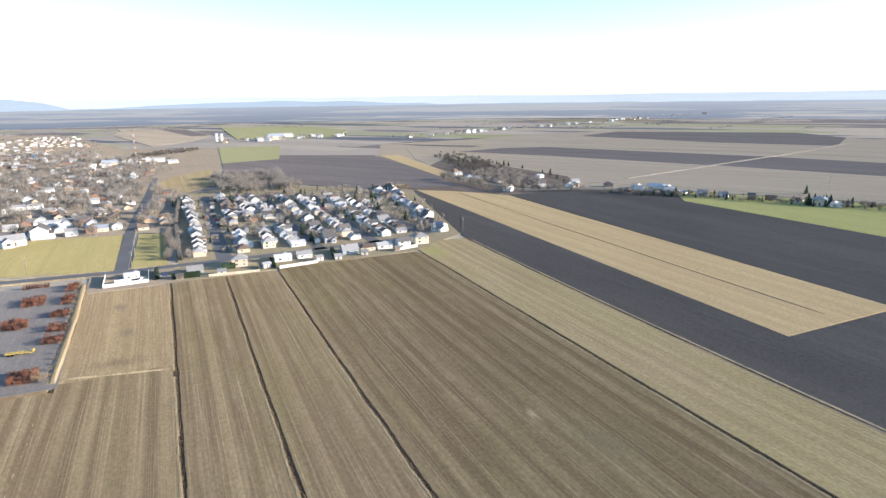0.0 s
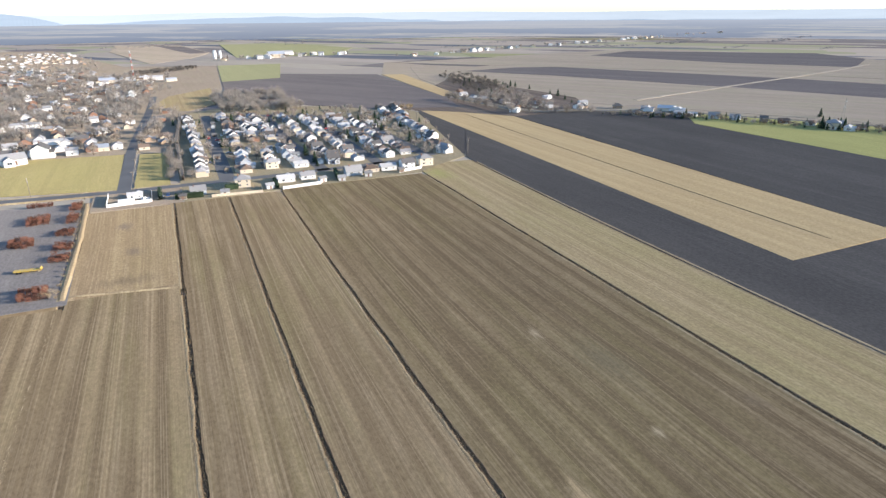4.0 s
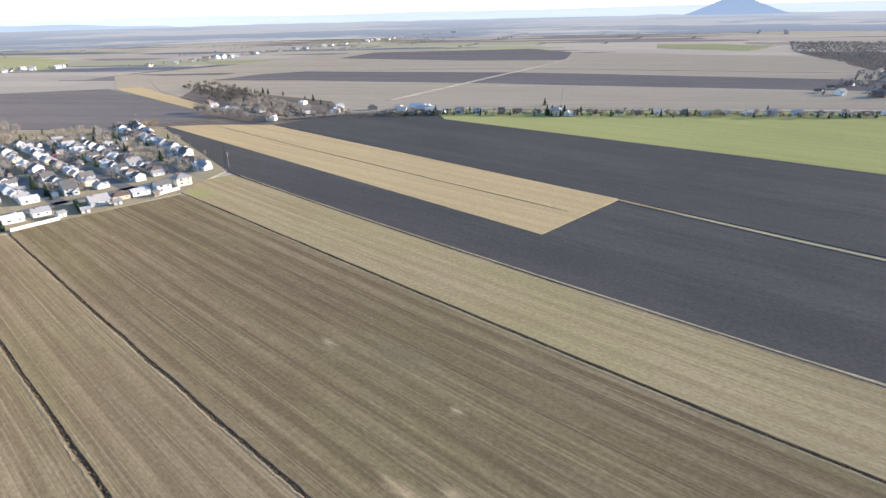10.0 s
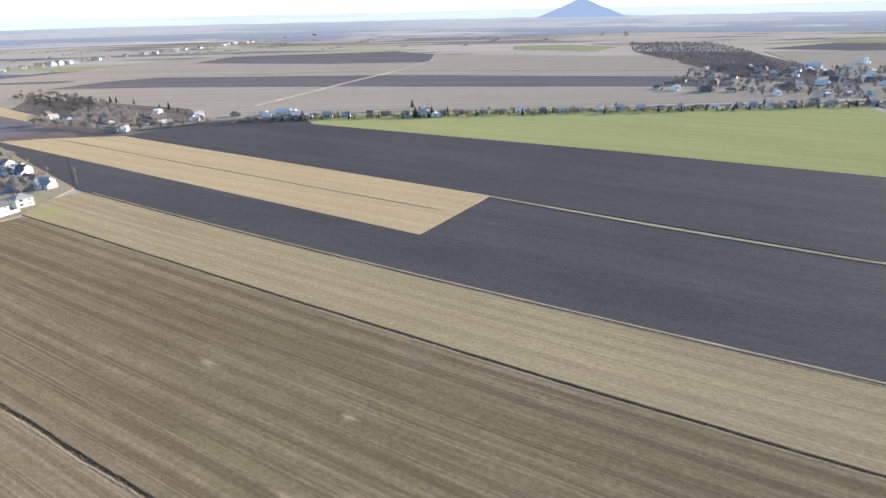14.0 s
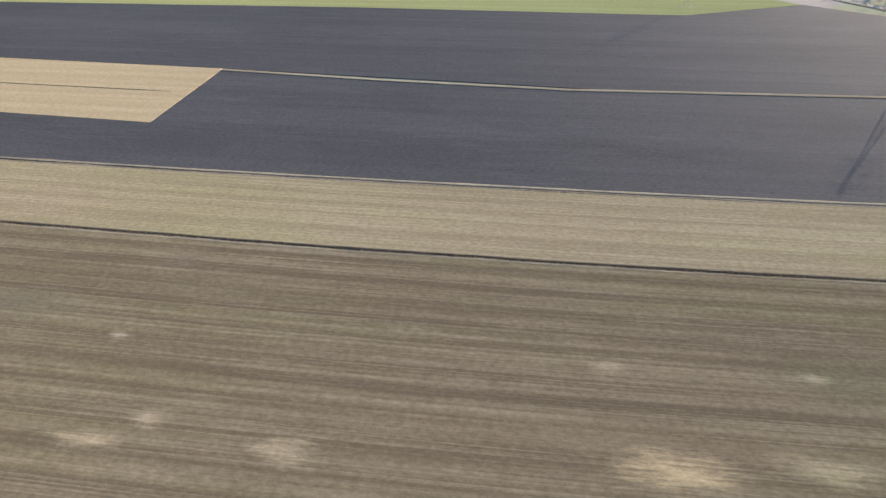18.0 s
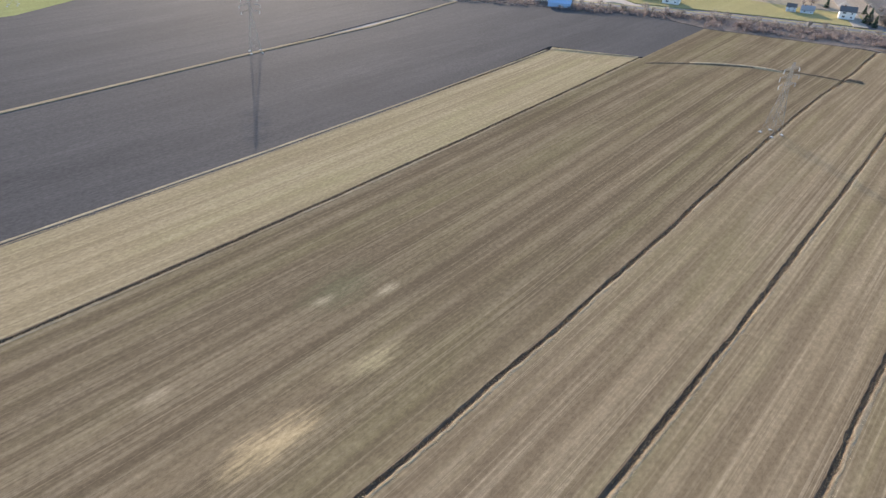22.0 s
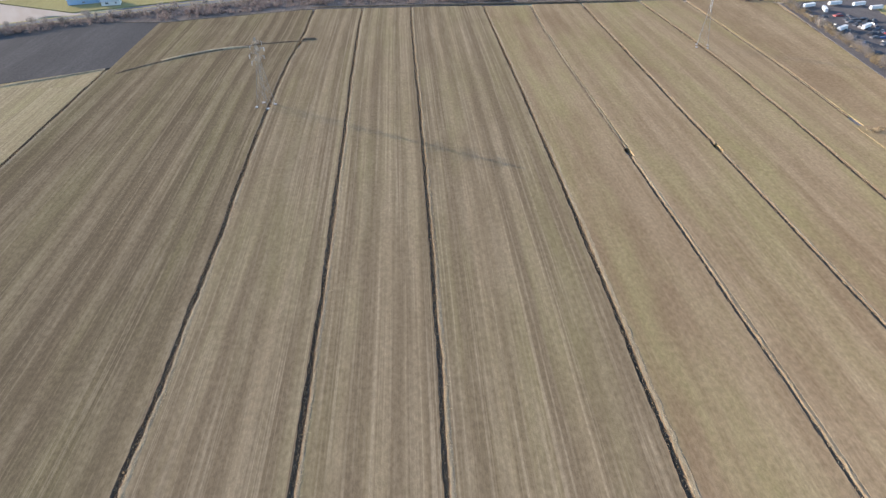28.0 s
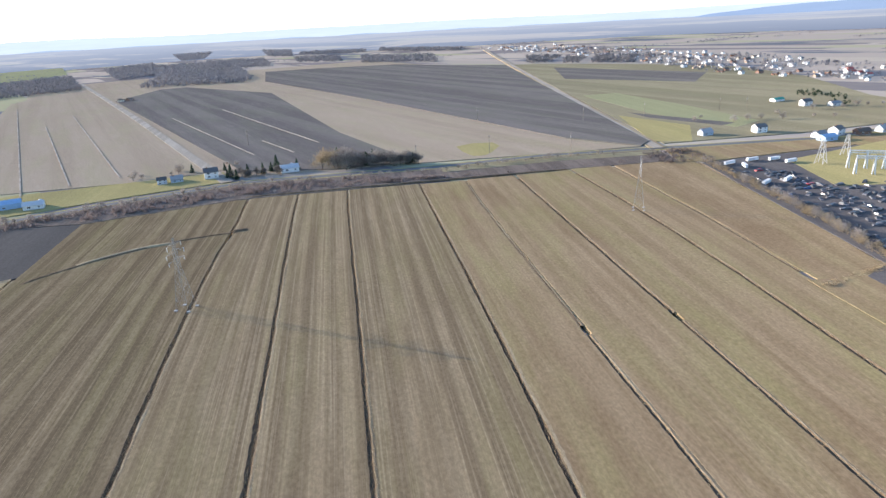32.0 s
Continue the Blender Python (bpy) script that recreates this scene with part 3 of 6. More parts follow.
field("field", "green winter cover crop field", GREEN, [(422, -95), (460, -177), (559, -90), (742, -22), (663, 94), (620, 224), (535, 344), (480, 440), (454, 444), (423, 404), (427, 121)], 0.04)


def road(name, label, mat, pts, width, top=0.06, verge=None):
    """A road along pts, with gravel or grass shoulders where verge is given."""
    def band(w, h, mt, nm, lb):
        m = M()
        side = []
        for k, p in enumerate(pts):
            a, b = Vector(pts[max(0, k - 1)]), Vector(pts[min(len(pts) - 1, k + 1)])
            d = (b - a).normalized()
            s = Vector((-d.y, d.x)) * w / 2
            side.append((Vector(p) + s, Vector(p) - s))
        for (l0, r0), (l1, r1) in zip(side, side[1:]):
            q = [(c.x, c.y, far_rise(c.x, c.y) + h) for c in (r0, r1, l1, l0)]
            m.face(q)
            for a, b in ((q[1], q[0]), (q[3], q[2])):
                m.face([a, b, (b[0], b[1], b[2] - 1.5), (a[0], a[1], a[2] - 1.5)])
        return tagged(part(nm, m, mt), lb, "road", kind="structure")
    if verge:
        band(width + 5, top - 0.05, verge, "verge", "grassy road verge")
    return band(width, top, mat, name, label)


# town ground, gardens and grass
field("lawn", "garden grass round the suburban houses", YARD, [(7, 337), (142, 344), (156, 355), (187, 374), (236, 579), (226, 627), (117, 689), (72, 705), (24, 671), (8, 492)], 0.0)
field("lawn", "yellowed mown grass field", LAWN, [(-100, 395), (-25, 379), (-24, 482), (-101, 493)], 0.0)
field("lawn", "yellowed mown grass plot", LAWN, [(-17, 379), (2, 379), (4, 476), (-14, 479)], 0.0)
field("field", "patchy ground of the old town under bare trees", TOWNGROUND, [(-434, 495), (-13, 483), (7, 474), (40, 681), (84, 890), (122, 1336), (-43, 1399), (-240, 2133), (-533, 2153)], -0.05)
field("yard", "trodden ground behind the first houses", TOWNGROUND, [(-36.5, 337), (6.5, 337), (6.5, 371), (-36.5, 371)], -0.02)
field("yard", "grey gravel yard", GRAVEL, [(-145, 225), (-36, 222), (-37, 357), (-147, 367)], 0.0)
field("field", "brown field", STUBBLE, [(-143, 118), (-36, 120), (-37, 219), (-145, 223)], -0.02)
field("field", "dark ploughed field behind the houses", DUSK_N, [(199, 622), (289, 592), (312, 676), (337, 1001), (195, 1090), (94, 987), (78, 771)], 0.0)
field("field", "green grass field", FARGREEN, [(95, 992), (184, 1016), (243, 1327), (123, 1336)], 0.0)
# darker ground colour stands in for the shade below these trees
field("field", "dark ground painted as tree shade at the road bend", SCRUB, [(336, 566), (352, 534), (400, 522), (440, 600), (432, 760), (412, 880), (352, 800), (334, 676)], 0.02)
field("field", "pale straw strip", TANF, [(342, 991), (312, 685), (333, 685), (375, 980)], 0.02)
field("field", "straw field beyond the wood", STRAW, [(-6, 730), (30, 690), (62, 735), (72, 913), (17, 835)], 0.05)

ROAD_N = [(318, 654), (327, 550), (344, 528), (385, 517), (464, 454), (530, 351), (631, 189), (747, 9), (794, -49)]
ROAD_W = [(338, -296), (289, -342), (198, -388), (129, -420), (73, -442), (12, -443), (-53, -442), (-136, -452), (-222, -445), (-338, -435), (-520, -470)]
ROAD_E = [(338, -296), (483, -207), (565, -106), (766, -30), (794, -49), (1187, -291)]
road("road", "grey asphalt country road", ASPHALT, [(-432, 422), (-79, 378), (-21, 373), (62, 374), (141, 379), (171, 390)], 7, 0.07, VERGE)
road("road", "asphalt street running into the old town", ASPHALT, [(-22, 375), (-20, 483), (-15, 568), (-7, 681), (1, 841)], 7, 0.08)
road("road", "wide asphalt street in the housing estate", ASPHALT, [(33, 377), (36, 488), (42, 646)], 9, 0.08)
road("road", "asphalt street in the housing estate", ASPHALT, [(165, 385), (165, 455), (170, 549), (148, 589), (88, 630)], 9, 0.08)
road("road", "asphalt street in the housing estate", ASPHALT, [(90, 374), (89, 491), (96, 620)], 8, 0.07)
road("road", "asphalt street in the housing estate", ASPHALT, [(127, 376), (129, 490), (138, 593)], 8, 0.07)
road("road", "country road lined with houses", ASPHALT, ROAD_N, 6, 0.09, OLIVE)
road("road", "country road below a line of bare trees", ASPHALT, ROAD_W, 7, 0.09, LAWN)
road("road", "country road lined with houses", ASPHALT, ROAD_E, 6, 0.09, OLIVE)
road("road", "straight country road between fields", TRACK, [(-220, -445), (-320, -1163), (-454, -2154)], 7, 0.5, VERGE)
road("road", "straight country road between fields", TRACK, [(82, -446), (269, -870), (625, -1652)], 8, 0.5)
road("track", "grassy farm track on a low bank across black earth", VERGE, [(284, 148), (276, 64), (271, -18), (275, -156), (275, -230), (286, -310)], 2.3, 0.3)
road("track", "pale farm track across the fields", TRACK, [(485, 552), (604, 583), (850, 648), (1000, 690), (1190, 752)], 6, 0.45)

# further fields
field("field", "brown trodden ground at the road bend", SCRUB, [(240, 586), (271, 561), (307, 512), (384, 514.5), (345, 531), (325, 552), (316, 676), (311, 674), (289, 593), (227, 626)], -0.1)
field("field", "brown scrubby ground of the far village", SCRUB, [(985, 122), (900, 20), (1186, 40), (1568, 180), (1529, 423)], -0.1)
field("field", "dark field far off in the east", DUSK_N, [(1599, -238), (1893, -426), (1964, 26), (1689, 165)], -0.1)
field("field", "green strip far off in the east", FARGREEN, [(1829, 259), (1985, 40), (1915, -420), (2114, -631), (2130, 28)], -0.1)
field("field", "yellow-green field along the far farm road", FARGREEN, [(716, 1466), (672, 1299), (824, 1164), (910, 1143), (980, 1251)], -0.1)
field("field", "dark ploughed field before the far farm road", DUSK_N, [(463, 1256), (485, 1158), (553, 1068), (702, 1118), (790, 1174), (673, 1320)], -0.1)
field("field", "green field far off below the hill", FARGREEN, [(1702, 815), (1557, 745), (1515, 509), (1706, 516), (1783, 681)], -0.1)
field("field", "olive field beyond the farm road", OLIVE, [(1283, 2180), (1368, 1917), (1711, 1663), (1663, 1950)], -0.1)
field("field", "pale green field beyond the silos", FARGREEN, [(191, 1590), (418, 1560), (562, 1885), (470, 2200), (225, 2300)], -0.1)
field("field", "pale stubble field beyond the old town", BROWN_N, [(-93, 2006), (4, 1453), (95, 1620), (155, 1836), (105, 2300), (-90, 2380)], -0.1)
field("field", "dark ploughed stripe in the pale stubble", DUSK_N, [(29, 2300), (103, 1813), (150, 1840), (108, 2200)], 0.3)
field("field", "brown field beside the far suburb", BROWN_N, [(-150, 1160), (-108, 1105), (-170, 1470), (-195, 1540)], -0.1)
field("field", "brown farmland between the southern roads", STUBBLE_S, [(-230, -470), (60, -460), (240, -500), (720, -1600), (560, -1700), (-60, -1960), (-330, -1200)], -0.3)
field("field", "brown farmland beyond the road of houses", BROWN_N, [(326, 560), (480, 440), (800, -30), (1400, 280), (1250, 1400), (440, 1260), (345, 1000), (318, 690)], -0.3)
field("field", "pale brown stubble field", BROWN_N, [(483, 472), (545, 364), (766, 14), (886, 105), (772, 618), (645, 594), (448, 1136), (366, 888), (343, 676)], -0.1)
field("field", "dark ploughed strip", DUSK_N, [(487, 985), (575, 845), (690, 570), (735, 440), (862, 113), (985, 132), (866, 560), (838, 642), (672, 985), (600, 1010)], 0.0)
field("field", "pale brown stubble field", BROWN_N, [(892, 724), (1069, 206), (1339, 289), (1186, 741), (1089, 1329), (451, 1244)], -0.05)
field("field", "dark ploughed strip", DUSK_N, [(930, 1225), (1010, 900), (1110, 722), (1330, 848), (1418, 1025), (1120, 1320)], 0.05)
field("field", "pale stubble field south of the road", BROWN_N, [(320, -338), (860, -59), (1232, -339), (867, -695)], -0.1)
field("field", "brown field with ditches beyond the road", STUBBLE_S, [(91, -493), (133, -472), (233, -466), (300, -490), (572, -1206), (558, -1459)], -0.05)
field("field", "dark ploughed field beyond the road", DUSK, [(77, -480), (377, -1128), (360, -1330), (316, -1345), (125, -1098), (10, -627), (-46, -466), (12, -462)], 0.02)
field("field", "pale brown field beyond the road", STUBBLE_S, [(10, -627), (125, -1098), (316, -1345), (216, -1483), (166, -1363), (-18, -917), (-100, -700), (-172, -508), (-212, -456), (-153, -456), (-48, -460)], 0.0)
field("field", "dark striped ploughed field", DUSK, [(166, -1363), (206, -1702), (80, -1714), (-121, -1680), (-340, -1400), (-311, -1172), (-225, -470), (-212, -456), (-172, -508), (-100, -700), (-18, -917)], 0.7)
field("lawn", "yellow-green grass by the road", LAWN, [(80, -450), (136, -430), (206, -399), (271, -430), (222, -458), (91, -482)], 0.03)
field("lawn", "yellow-green grass by the road", LAWN, [(-228, -470), (-254, -459), (-288, -525), (-258, -605)], 0.03)
field("field", "greenish meadow behind the crossroads", OLIVE, [(-232, -460), (-343, -459), (-520, -482), (-540, -620), (-622, -830), (-648, -1030), (-560, -1210), (-400, -1400), (-352, -1400), (-322, -1150)], 0.0)
field("field", "weedy ground beside the small scrap yard", MEADOW, [(-197, -214), (-197, -206), (-159.5, -208), (-157, -120), (-190, -120)], -0.06)
field("yard", "dark scrap yard dirt, deepened for shade among the wrecks", LOT, [(-223, -391), (-196, -214), (-181, -206), (-179, -168), (-300, -150), (-460, -250), (-344, -404)], -0.03)
field("field", "weedy ground beside the road and the scrap yard", MEADOW, [(-214, -404), (-228, -394), (-344, -406), (-420, -300), (-520, -300), (-560, -462), (-338, -430), (-222, -439)], -0.06)
field("lawn", "yellow grass patch by the road", LAWN, [(-83, -510), (-97, -519), (-114, -516), (-116, -500), (-106, -480), (-98, -468), (-89, -468), (-84, -488)], 0.03)
field("lawn", "yellow grass of the substation", LAWN, [(-274, -379), (-257, -315), (-340, -300), (-400, -420)], 0.02)


field("field", "green field before the far wood", FARGREEN, [(915, -1878), (846, -2133), (1080, -2679), (1184, -2436)], 0.5)
field("lawn", "yellow-green verge between the strips and the road", OLIVE, [(-60, -424), (-140, -430), (-214, -425), (-216, -437), (-138, -443), (-60, -436)], 0.03)
field("field", "green strip in the meadow", FARGREEN, [(-285, -778), (-330, -782), (-346, -640), (-350, -522), (-315, -500), (-290, -600)], 0.05)
field("field", "dark ploughed strip in the meadow", DUSK, [(-401, -1253), (-557, -967), (-471, -846), (-341, -1008)], 0.05)
field("field", "narrow dark ploughed strip in the meadow", DUSK, [(-274, -620), (-326, -520), (-310, -513), (-276, -580)], 0.06)
field("field", "brown scrubby ground between the strips and the road", SCRUB, [(66, -397), (72, -437), (-52, -436), (-136, -446), (-215, -440), (-214, -403), (-105, -406), (0, -399)], -0.06)
field("field", "brown scrubby ground between the field and the road", SCRUB, [(66, -397), (145, -372), (200, -376), (286, -318), (330, -292), (286, -338), (196, -383), (128, -415), (72, -437)], -0.06)
field("field", "pale field behind the roadside houses", BROWN_N, [(1567, 153), (992, -14), (750, -33), (681, -64), (612, -110), (606, -222), (719, -224), (887, -233), (1004, -232), (1677, -103)], -0.02)
field("field", "dark ploughed field behind the roadside houses", DUSK, [(654, -234), (600, -224), (536, -228), (530, -250), (620, -370), (705, -310)], 0.0)
road("track", "narrow road with hedges across the pale field", ASPHALT, [(1367, -96), (1157, -221), (887, -236), (719, -227), (604, -220)], 6, 0.1)
for xa, ya, xb, yb in ((510, -1091, 214, -453), (362, -839, 193, -476), (374, -950, 165, -492)):
    road("ditch", "pale grassy ditch line across the brown field", TRACK, [(xa, ya), (xb, yb)], 1.1, 0.5)
for xa, ya, xb, yb in ((215, -836, 77, -541), (165, -893, 27, -578), (79, -610, 46, -541)):
    road("ditch", "pale grassy strip along the dark field", TRACK, [(xa, ya), (xb, yb)], 1.1, 0.5)


# ---- backdrop ----
def hills(name, label, mat, az0, az1, height, far=4750, steps=80):
    m = M()
    for k in range(steps + 1):
        a = radians(az0 + (az1 - az0) * k / steps)
        u = k / steps
        h = height(u)
        for r, z in ((far - 60, -20), (far, h), (far + 40, -20)):
            m.v.append((r * math.sin(a), r * math.cos(a), z))
    for k in range(steps):
        for i in range(2):
            q = k * 3 + i
            m.f.append((q, q + 1, q + 4, q + 3))
            m.i.append(0)
    return tagged(part(name, m, mat), label, "hills", kind="structure")


# Air haze painted as a bluish glow over a darkened base colour.
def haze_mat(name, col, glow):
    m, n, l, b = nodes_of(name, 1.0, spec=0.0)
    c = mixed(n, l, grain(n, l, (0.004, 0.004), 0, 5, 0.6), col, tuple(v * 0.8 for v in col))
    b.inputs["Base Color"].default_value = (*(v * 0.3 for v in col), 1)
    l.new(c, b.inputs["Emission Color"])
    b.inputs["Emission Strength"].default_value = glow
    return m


VEIL = haze_mat("haze_band_glow", (0.285, 0.318, 0.352), 1.0)
HAZE = haze_mat("haze_blue_glow", (0.20, 0.245, 0.30), 0.9)
HILL = haze_mat("hazed_hill_glow", (0.15, 0.195, 0.27), 0.9)
hills("backdrop", "ring glowing pale blue as the haze band along the horizon", VEIL, -180, 180, lambda u: 112 + 22 * noise.noise((u * 24, 3, 0)), 4880, 360)
hills("backdrop", "distant woods along the horizon with haze painted as blue glow", HAZE, -180, 180, lambda u: 52 + 7 * noise.noise((u * 120, 0, 0)), 4800, 480)


def far_plain_mat(name):
    """Farmland near the horizon, with kilometres of air haze painted into its glow."""
    m, n, l, b = nodes_of(name, 1.0, spec=0.0)
    turn = plan_of(n, l, 58)
    sc = n.new("ShaderNodeMapping")
    sc.inputs["Scale"].default_value = (1 / 1400, 1 / 480, 1)
    l.new(turn.outputs[0], sc.inputs[0])
    v = n.new("ShaderNodeTexVoronoi")
    v.distance = "CHEBYCHEV"
    v.inputs["Scale"].default_value, v.inputs["Randomness"].default_value = 1.0, 0.8
    l.new(sc.outputs[0], v.inputs["Vector"])
    cut = n.new("ShaderNodeSeparateColor")
    l.new(v.outputs["Color"], cut.inputs[0])
    cr = n.new("ShaderNodeValToRGB")
    cr.color_ramp.interpolation = "CONSTANT"
    e = cr.color_ramp.elements
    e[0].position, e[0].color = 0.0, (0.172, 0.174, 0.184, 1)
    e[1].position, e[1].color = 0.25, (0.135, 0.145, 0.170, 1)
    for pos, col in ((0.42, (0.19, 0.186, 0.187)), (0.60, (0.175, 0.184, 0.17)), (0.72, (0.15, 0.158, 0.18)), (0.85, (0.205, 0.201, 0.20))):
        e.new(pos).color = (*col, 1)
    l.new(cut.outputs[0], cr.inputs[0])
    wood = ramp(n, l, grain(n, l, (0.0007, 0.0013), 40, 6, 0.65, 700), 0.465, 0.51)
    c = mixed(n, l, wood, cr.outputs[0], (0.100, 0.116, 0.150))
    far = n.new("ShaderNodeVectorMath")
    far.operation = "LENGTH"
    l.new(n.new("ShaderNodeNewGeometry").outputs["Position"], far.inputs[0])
    # painted haze: the glow turns paler and bluer with distance
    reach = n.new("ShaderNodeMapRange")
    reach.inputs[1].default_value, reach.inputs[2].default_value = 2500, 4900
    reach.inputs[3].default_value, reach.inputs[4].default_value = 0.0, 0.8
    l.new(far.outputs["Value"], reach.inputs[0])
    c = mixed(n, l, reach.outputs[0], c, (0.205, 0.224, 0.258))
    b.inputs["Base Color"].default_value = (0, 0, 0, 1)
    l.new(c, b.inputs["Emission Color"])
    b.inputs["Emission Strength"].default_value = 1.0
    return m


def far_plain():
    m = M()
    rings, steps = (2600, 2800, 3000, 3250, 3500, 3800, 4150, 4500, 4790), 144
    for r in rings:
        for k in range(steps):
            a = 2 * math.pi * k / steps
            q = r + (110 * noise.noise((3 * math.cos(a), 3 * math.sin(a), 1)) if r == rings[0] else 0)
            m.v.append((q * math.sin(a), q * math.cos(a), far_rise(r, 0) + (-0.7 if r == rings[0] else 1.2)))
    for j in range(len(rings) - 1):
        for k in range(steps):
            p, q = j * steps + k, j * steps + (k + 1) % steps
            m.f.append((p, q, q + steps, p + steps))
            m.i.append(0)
    tagged(part("backdrop", m, far_plain_mat("painted_haze_plain")), "farmland and woods near the horizon with painted blue-grey haze", "backdrop", kind="structure")


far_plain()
# these hills get their blue haze from the glowing material
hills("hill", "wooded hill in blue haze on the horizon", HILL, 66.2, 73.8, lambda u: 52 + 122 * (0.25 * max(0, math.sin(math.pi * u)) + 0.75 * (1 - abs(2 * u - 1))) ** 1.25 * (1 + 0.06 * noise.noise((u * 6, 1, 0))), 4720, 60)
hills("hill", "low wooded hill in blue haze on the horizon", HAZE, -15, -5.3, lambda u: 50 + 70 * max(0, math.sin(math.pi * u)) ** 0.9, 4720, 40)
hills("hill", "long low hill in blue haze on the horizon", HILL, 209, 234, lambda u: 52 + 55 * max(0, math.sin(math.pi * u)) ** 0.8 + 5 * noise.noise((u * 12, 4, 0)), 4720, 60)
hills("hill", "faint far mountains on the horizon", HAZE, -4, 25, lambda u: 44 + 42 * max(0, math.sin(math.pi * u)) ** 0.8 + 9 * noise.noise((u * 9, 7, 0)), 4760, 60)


# ---- kinds of things ----
def window_mesh(w, h):
    m = M()
    for x0, z0, x1, z1 in ((-w / 2, 0, w / 2, 0.09), (-w / 2, h - 0.09, w / 2, h), (-w / 2, 0, -w / 2 + 0.09, h), (w / 2 - 0.09, 0, w / 2, h), (-0.03, 0, 0.03, h)):
        m.box(x0, -0.07, z0, x1, 0.02, z1)
    m.face([(-w / 2, -0.02, 0), (w / 2, -0.02, 0), (w / 2, -0.02, h), (-w / 2, -0.02, h)], 1)
    return m.mesh("window", WHITE, GLASS)


WIN, WIN_BIG = window_mesh(1.3, 1.2), window_mesh(2.1, 1.4)


def house(w, d, h, rise, wall, roof, label, hip=False, garage=True, chimney=True, full=True, blind=False, name="house", category="house"):
    """A house with its front towards -y: w wide, d deep, walls h high, roof rise above them."""
    root = thing(name, label, category, "houses" if category == "house" else "")
    m = M()
    m.box(-w / 2 - 0.05, -d / 2 - 0.05, -0.6, w / 2 + 0.05, d / 2 + 0.05, 0.35)
    part("foundation", m, CONC, root)
    m = M()
    m.box(-w / 2, -d / 2, 0.3, w / 2, d / 2, h)
    if not hip:
        for s in (-1, 1):
            x = s * w / 2
            m.face([(x, -s * d / 2, h), (x, s * d / 2, h), (x, 0, h + rise)])
    wing = None
    if full or w < 15 and not blind:                 # a gabled wing in front of one half of the house
        wa, wb, wd = (-w * 0.46, -w * 0.02, 2.4) if garage else (w * 0.02, w * 0.44, 2.0)
        wh, wr = h * (0.98 if h < 4 else 0.62), (wb - wa) * 0.3
        wing = (wa, wb, wd, wh, wr)
        m.box(wa, -d / 2 - wd, 0.0, wb, -d / 2 - 0.01, wh)
        mid = (wa + wb) / 2
        m.face([(wa, -d / 2 - wd, wh), (wb, -d / 2 - wd, wh), (mid, -d / 2 - wd, wh + wr)])
    part("wall", m, wall, root)
    m = M()
    if wing:
        wa, wb, wd, wh, wr = wing
        mid, y0, y1, e = (wa + wb) / 2, -d / 2 - wd - 0.35, -d / 2 + (1.6 if h < 4 else 0.2), 0.35
        fall = wr / ((wb - wa) / 2) * e
        for xa, xb in ((wa - e, mid), (wb + e, mid)):
            lo_z, hi_z = wh - fall + 0.12, wh + wr + 0.12
            for lift in (0.0, 0.15):
                m.face([(xa, y0, lo_z + lift), (xb, y0, hi_z + lift), (xb, y1, hi_z + lift), (xa, y1, lo_z + lift)])
            m.face([(xa, y0, lo_z), (xb, y0, hi_z), (xb, y0, hi_z + 0.15), (xa, y0, lo_z + 0.15)])
            m.face([(xa, y0, lo_z), (xa, y1, lo_z), (xa, y1, lo_z + 0.15), (xa, y0, lo_z + 0.15)])
    o, t = 0.45, 0.18
    a, b = w / 2 + o, d / 2 + o
    k = rise / (d / 2) * o
    r = max(0.2, w / 2 - d / 2) if hip else a
    top = [(-r, 0, h + rise + t), (r, 0, h + rise + t)]
    low = [(-a, -b, h - k + t), (a, -b, h - k + t), (a, b, h - k + t), (-a, b, h - k + t)]
    und = [(x, y, z - t) for x, y, z in low]
    m.face([low[0], low[1], top[1], top[0]])
    m.face([low[2], low[3], top[0], top[1]])
    if hip:
        m.face([low[1], low[2], top[1]])
        m.face([low[3], low[0], top[0]])
        m.face(und[::-1])
    else:
        ut = [(x, y, z - t) for x, y, z in top]
        m.face([low[1], und[1], ut[1], top[1]])
        m.face([low[2], top[1], ut[1], und[2]])
        m.face([low[3], und[3], ut[0], top[0]])
        m.face([low[0], top[0], ut[0], und[0]])
        m.face([und[1], und[0], ut[0], ut[1]])
        m.face([und[3], und[2], ut[1], ut[0]])
    for i in range(4):
        if not hip and i in (1, 3):
            continue
        p, q = i, (i + 1) % 4
        m.face([und[p], und[q], low[q], low[p]])
    if hip:
        for p, q in ((1, 2), (3, 0)):
            m.face([und[p], und[q], low[q], low[p]])
    top_part = part("roof", m, roof, root)
    if chimney:
        m = M()
        m.box(w * 0.22, 0.2, h + rise * 0.3, w * 0.22 + 0.7, 0.9, h + rise + 0.8)
        m.box(w * 0.22 - 0.06, 0.14, h + rise + 0.8, w * 0.22 + 0.76, 0.96, h + rise + 0.92)
        part("chimney", m, BRICK, top_part)
    if full:
        m = M()
        m.box(-0.5, -0.08, 0, 0.5, 0.02, 2.05)
        door_x = w * 0.06 if garage else -w * 0.1
        ob = part("front_door", m, DOORM, root)
        ob.location = (door_x, -d / 2, 0.4)
        m = M()
        m.box(-1.0, -1.3, -0.5, 1.0, 0, 0.36)
        m.box(-1.0, -1.7, -0.5, 1.0, -1.3, 0.14)
        part("doorstep", m, CONC, root).location = (door_x, -d / 2, 0)
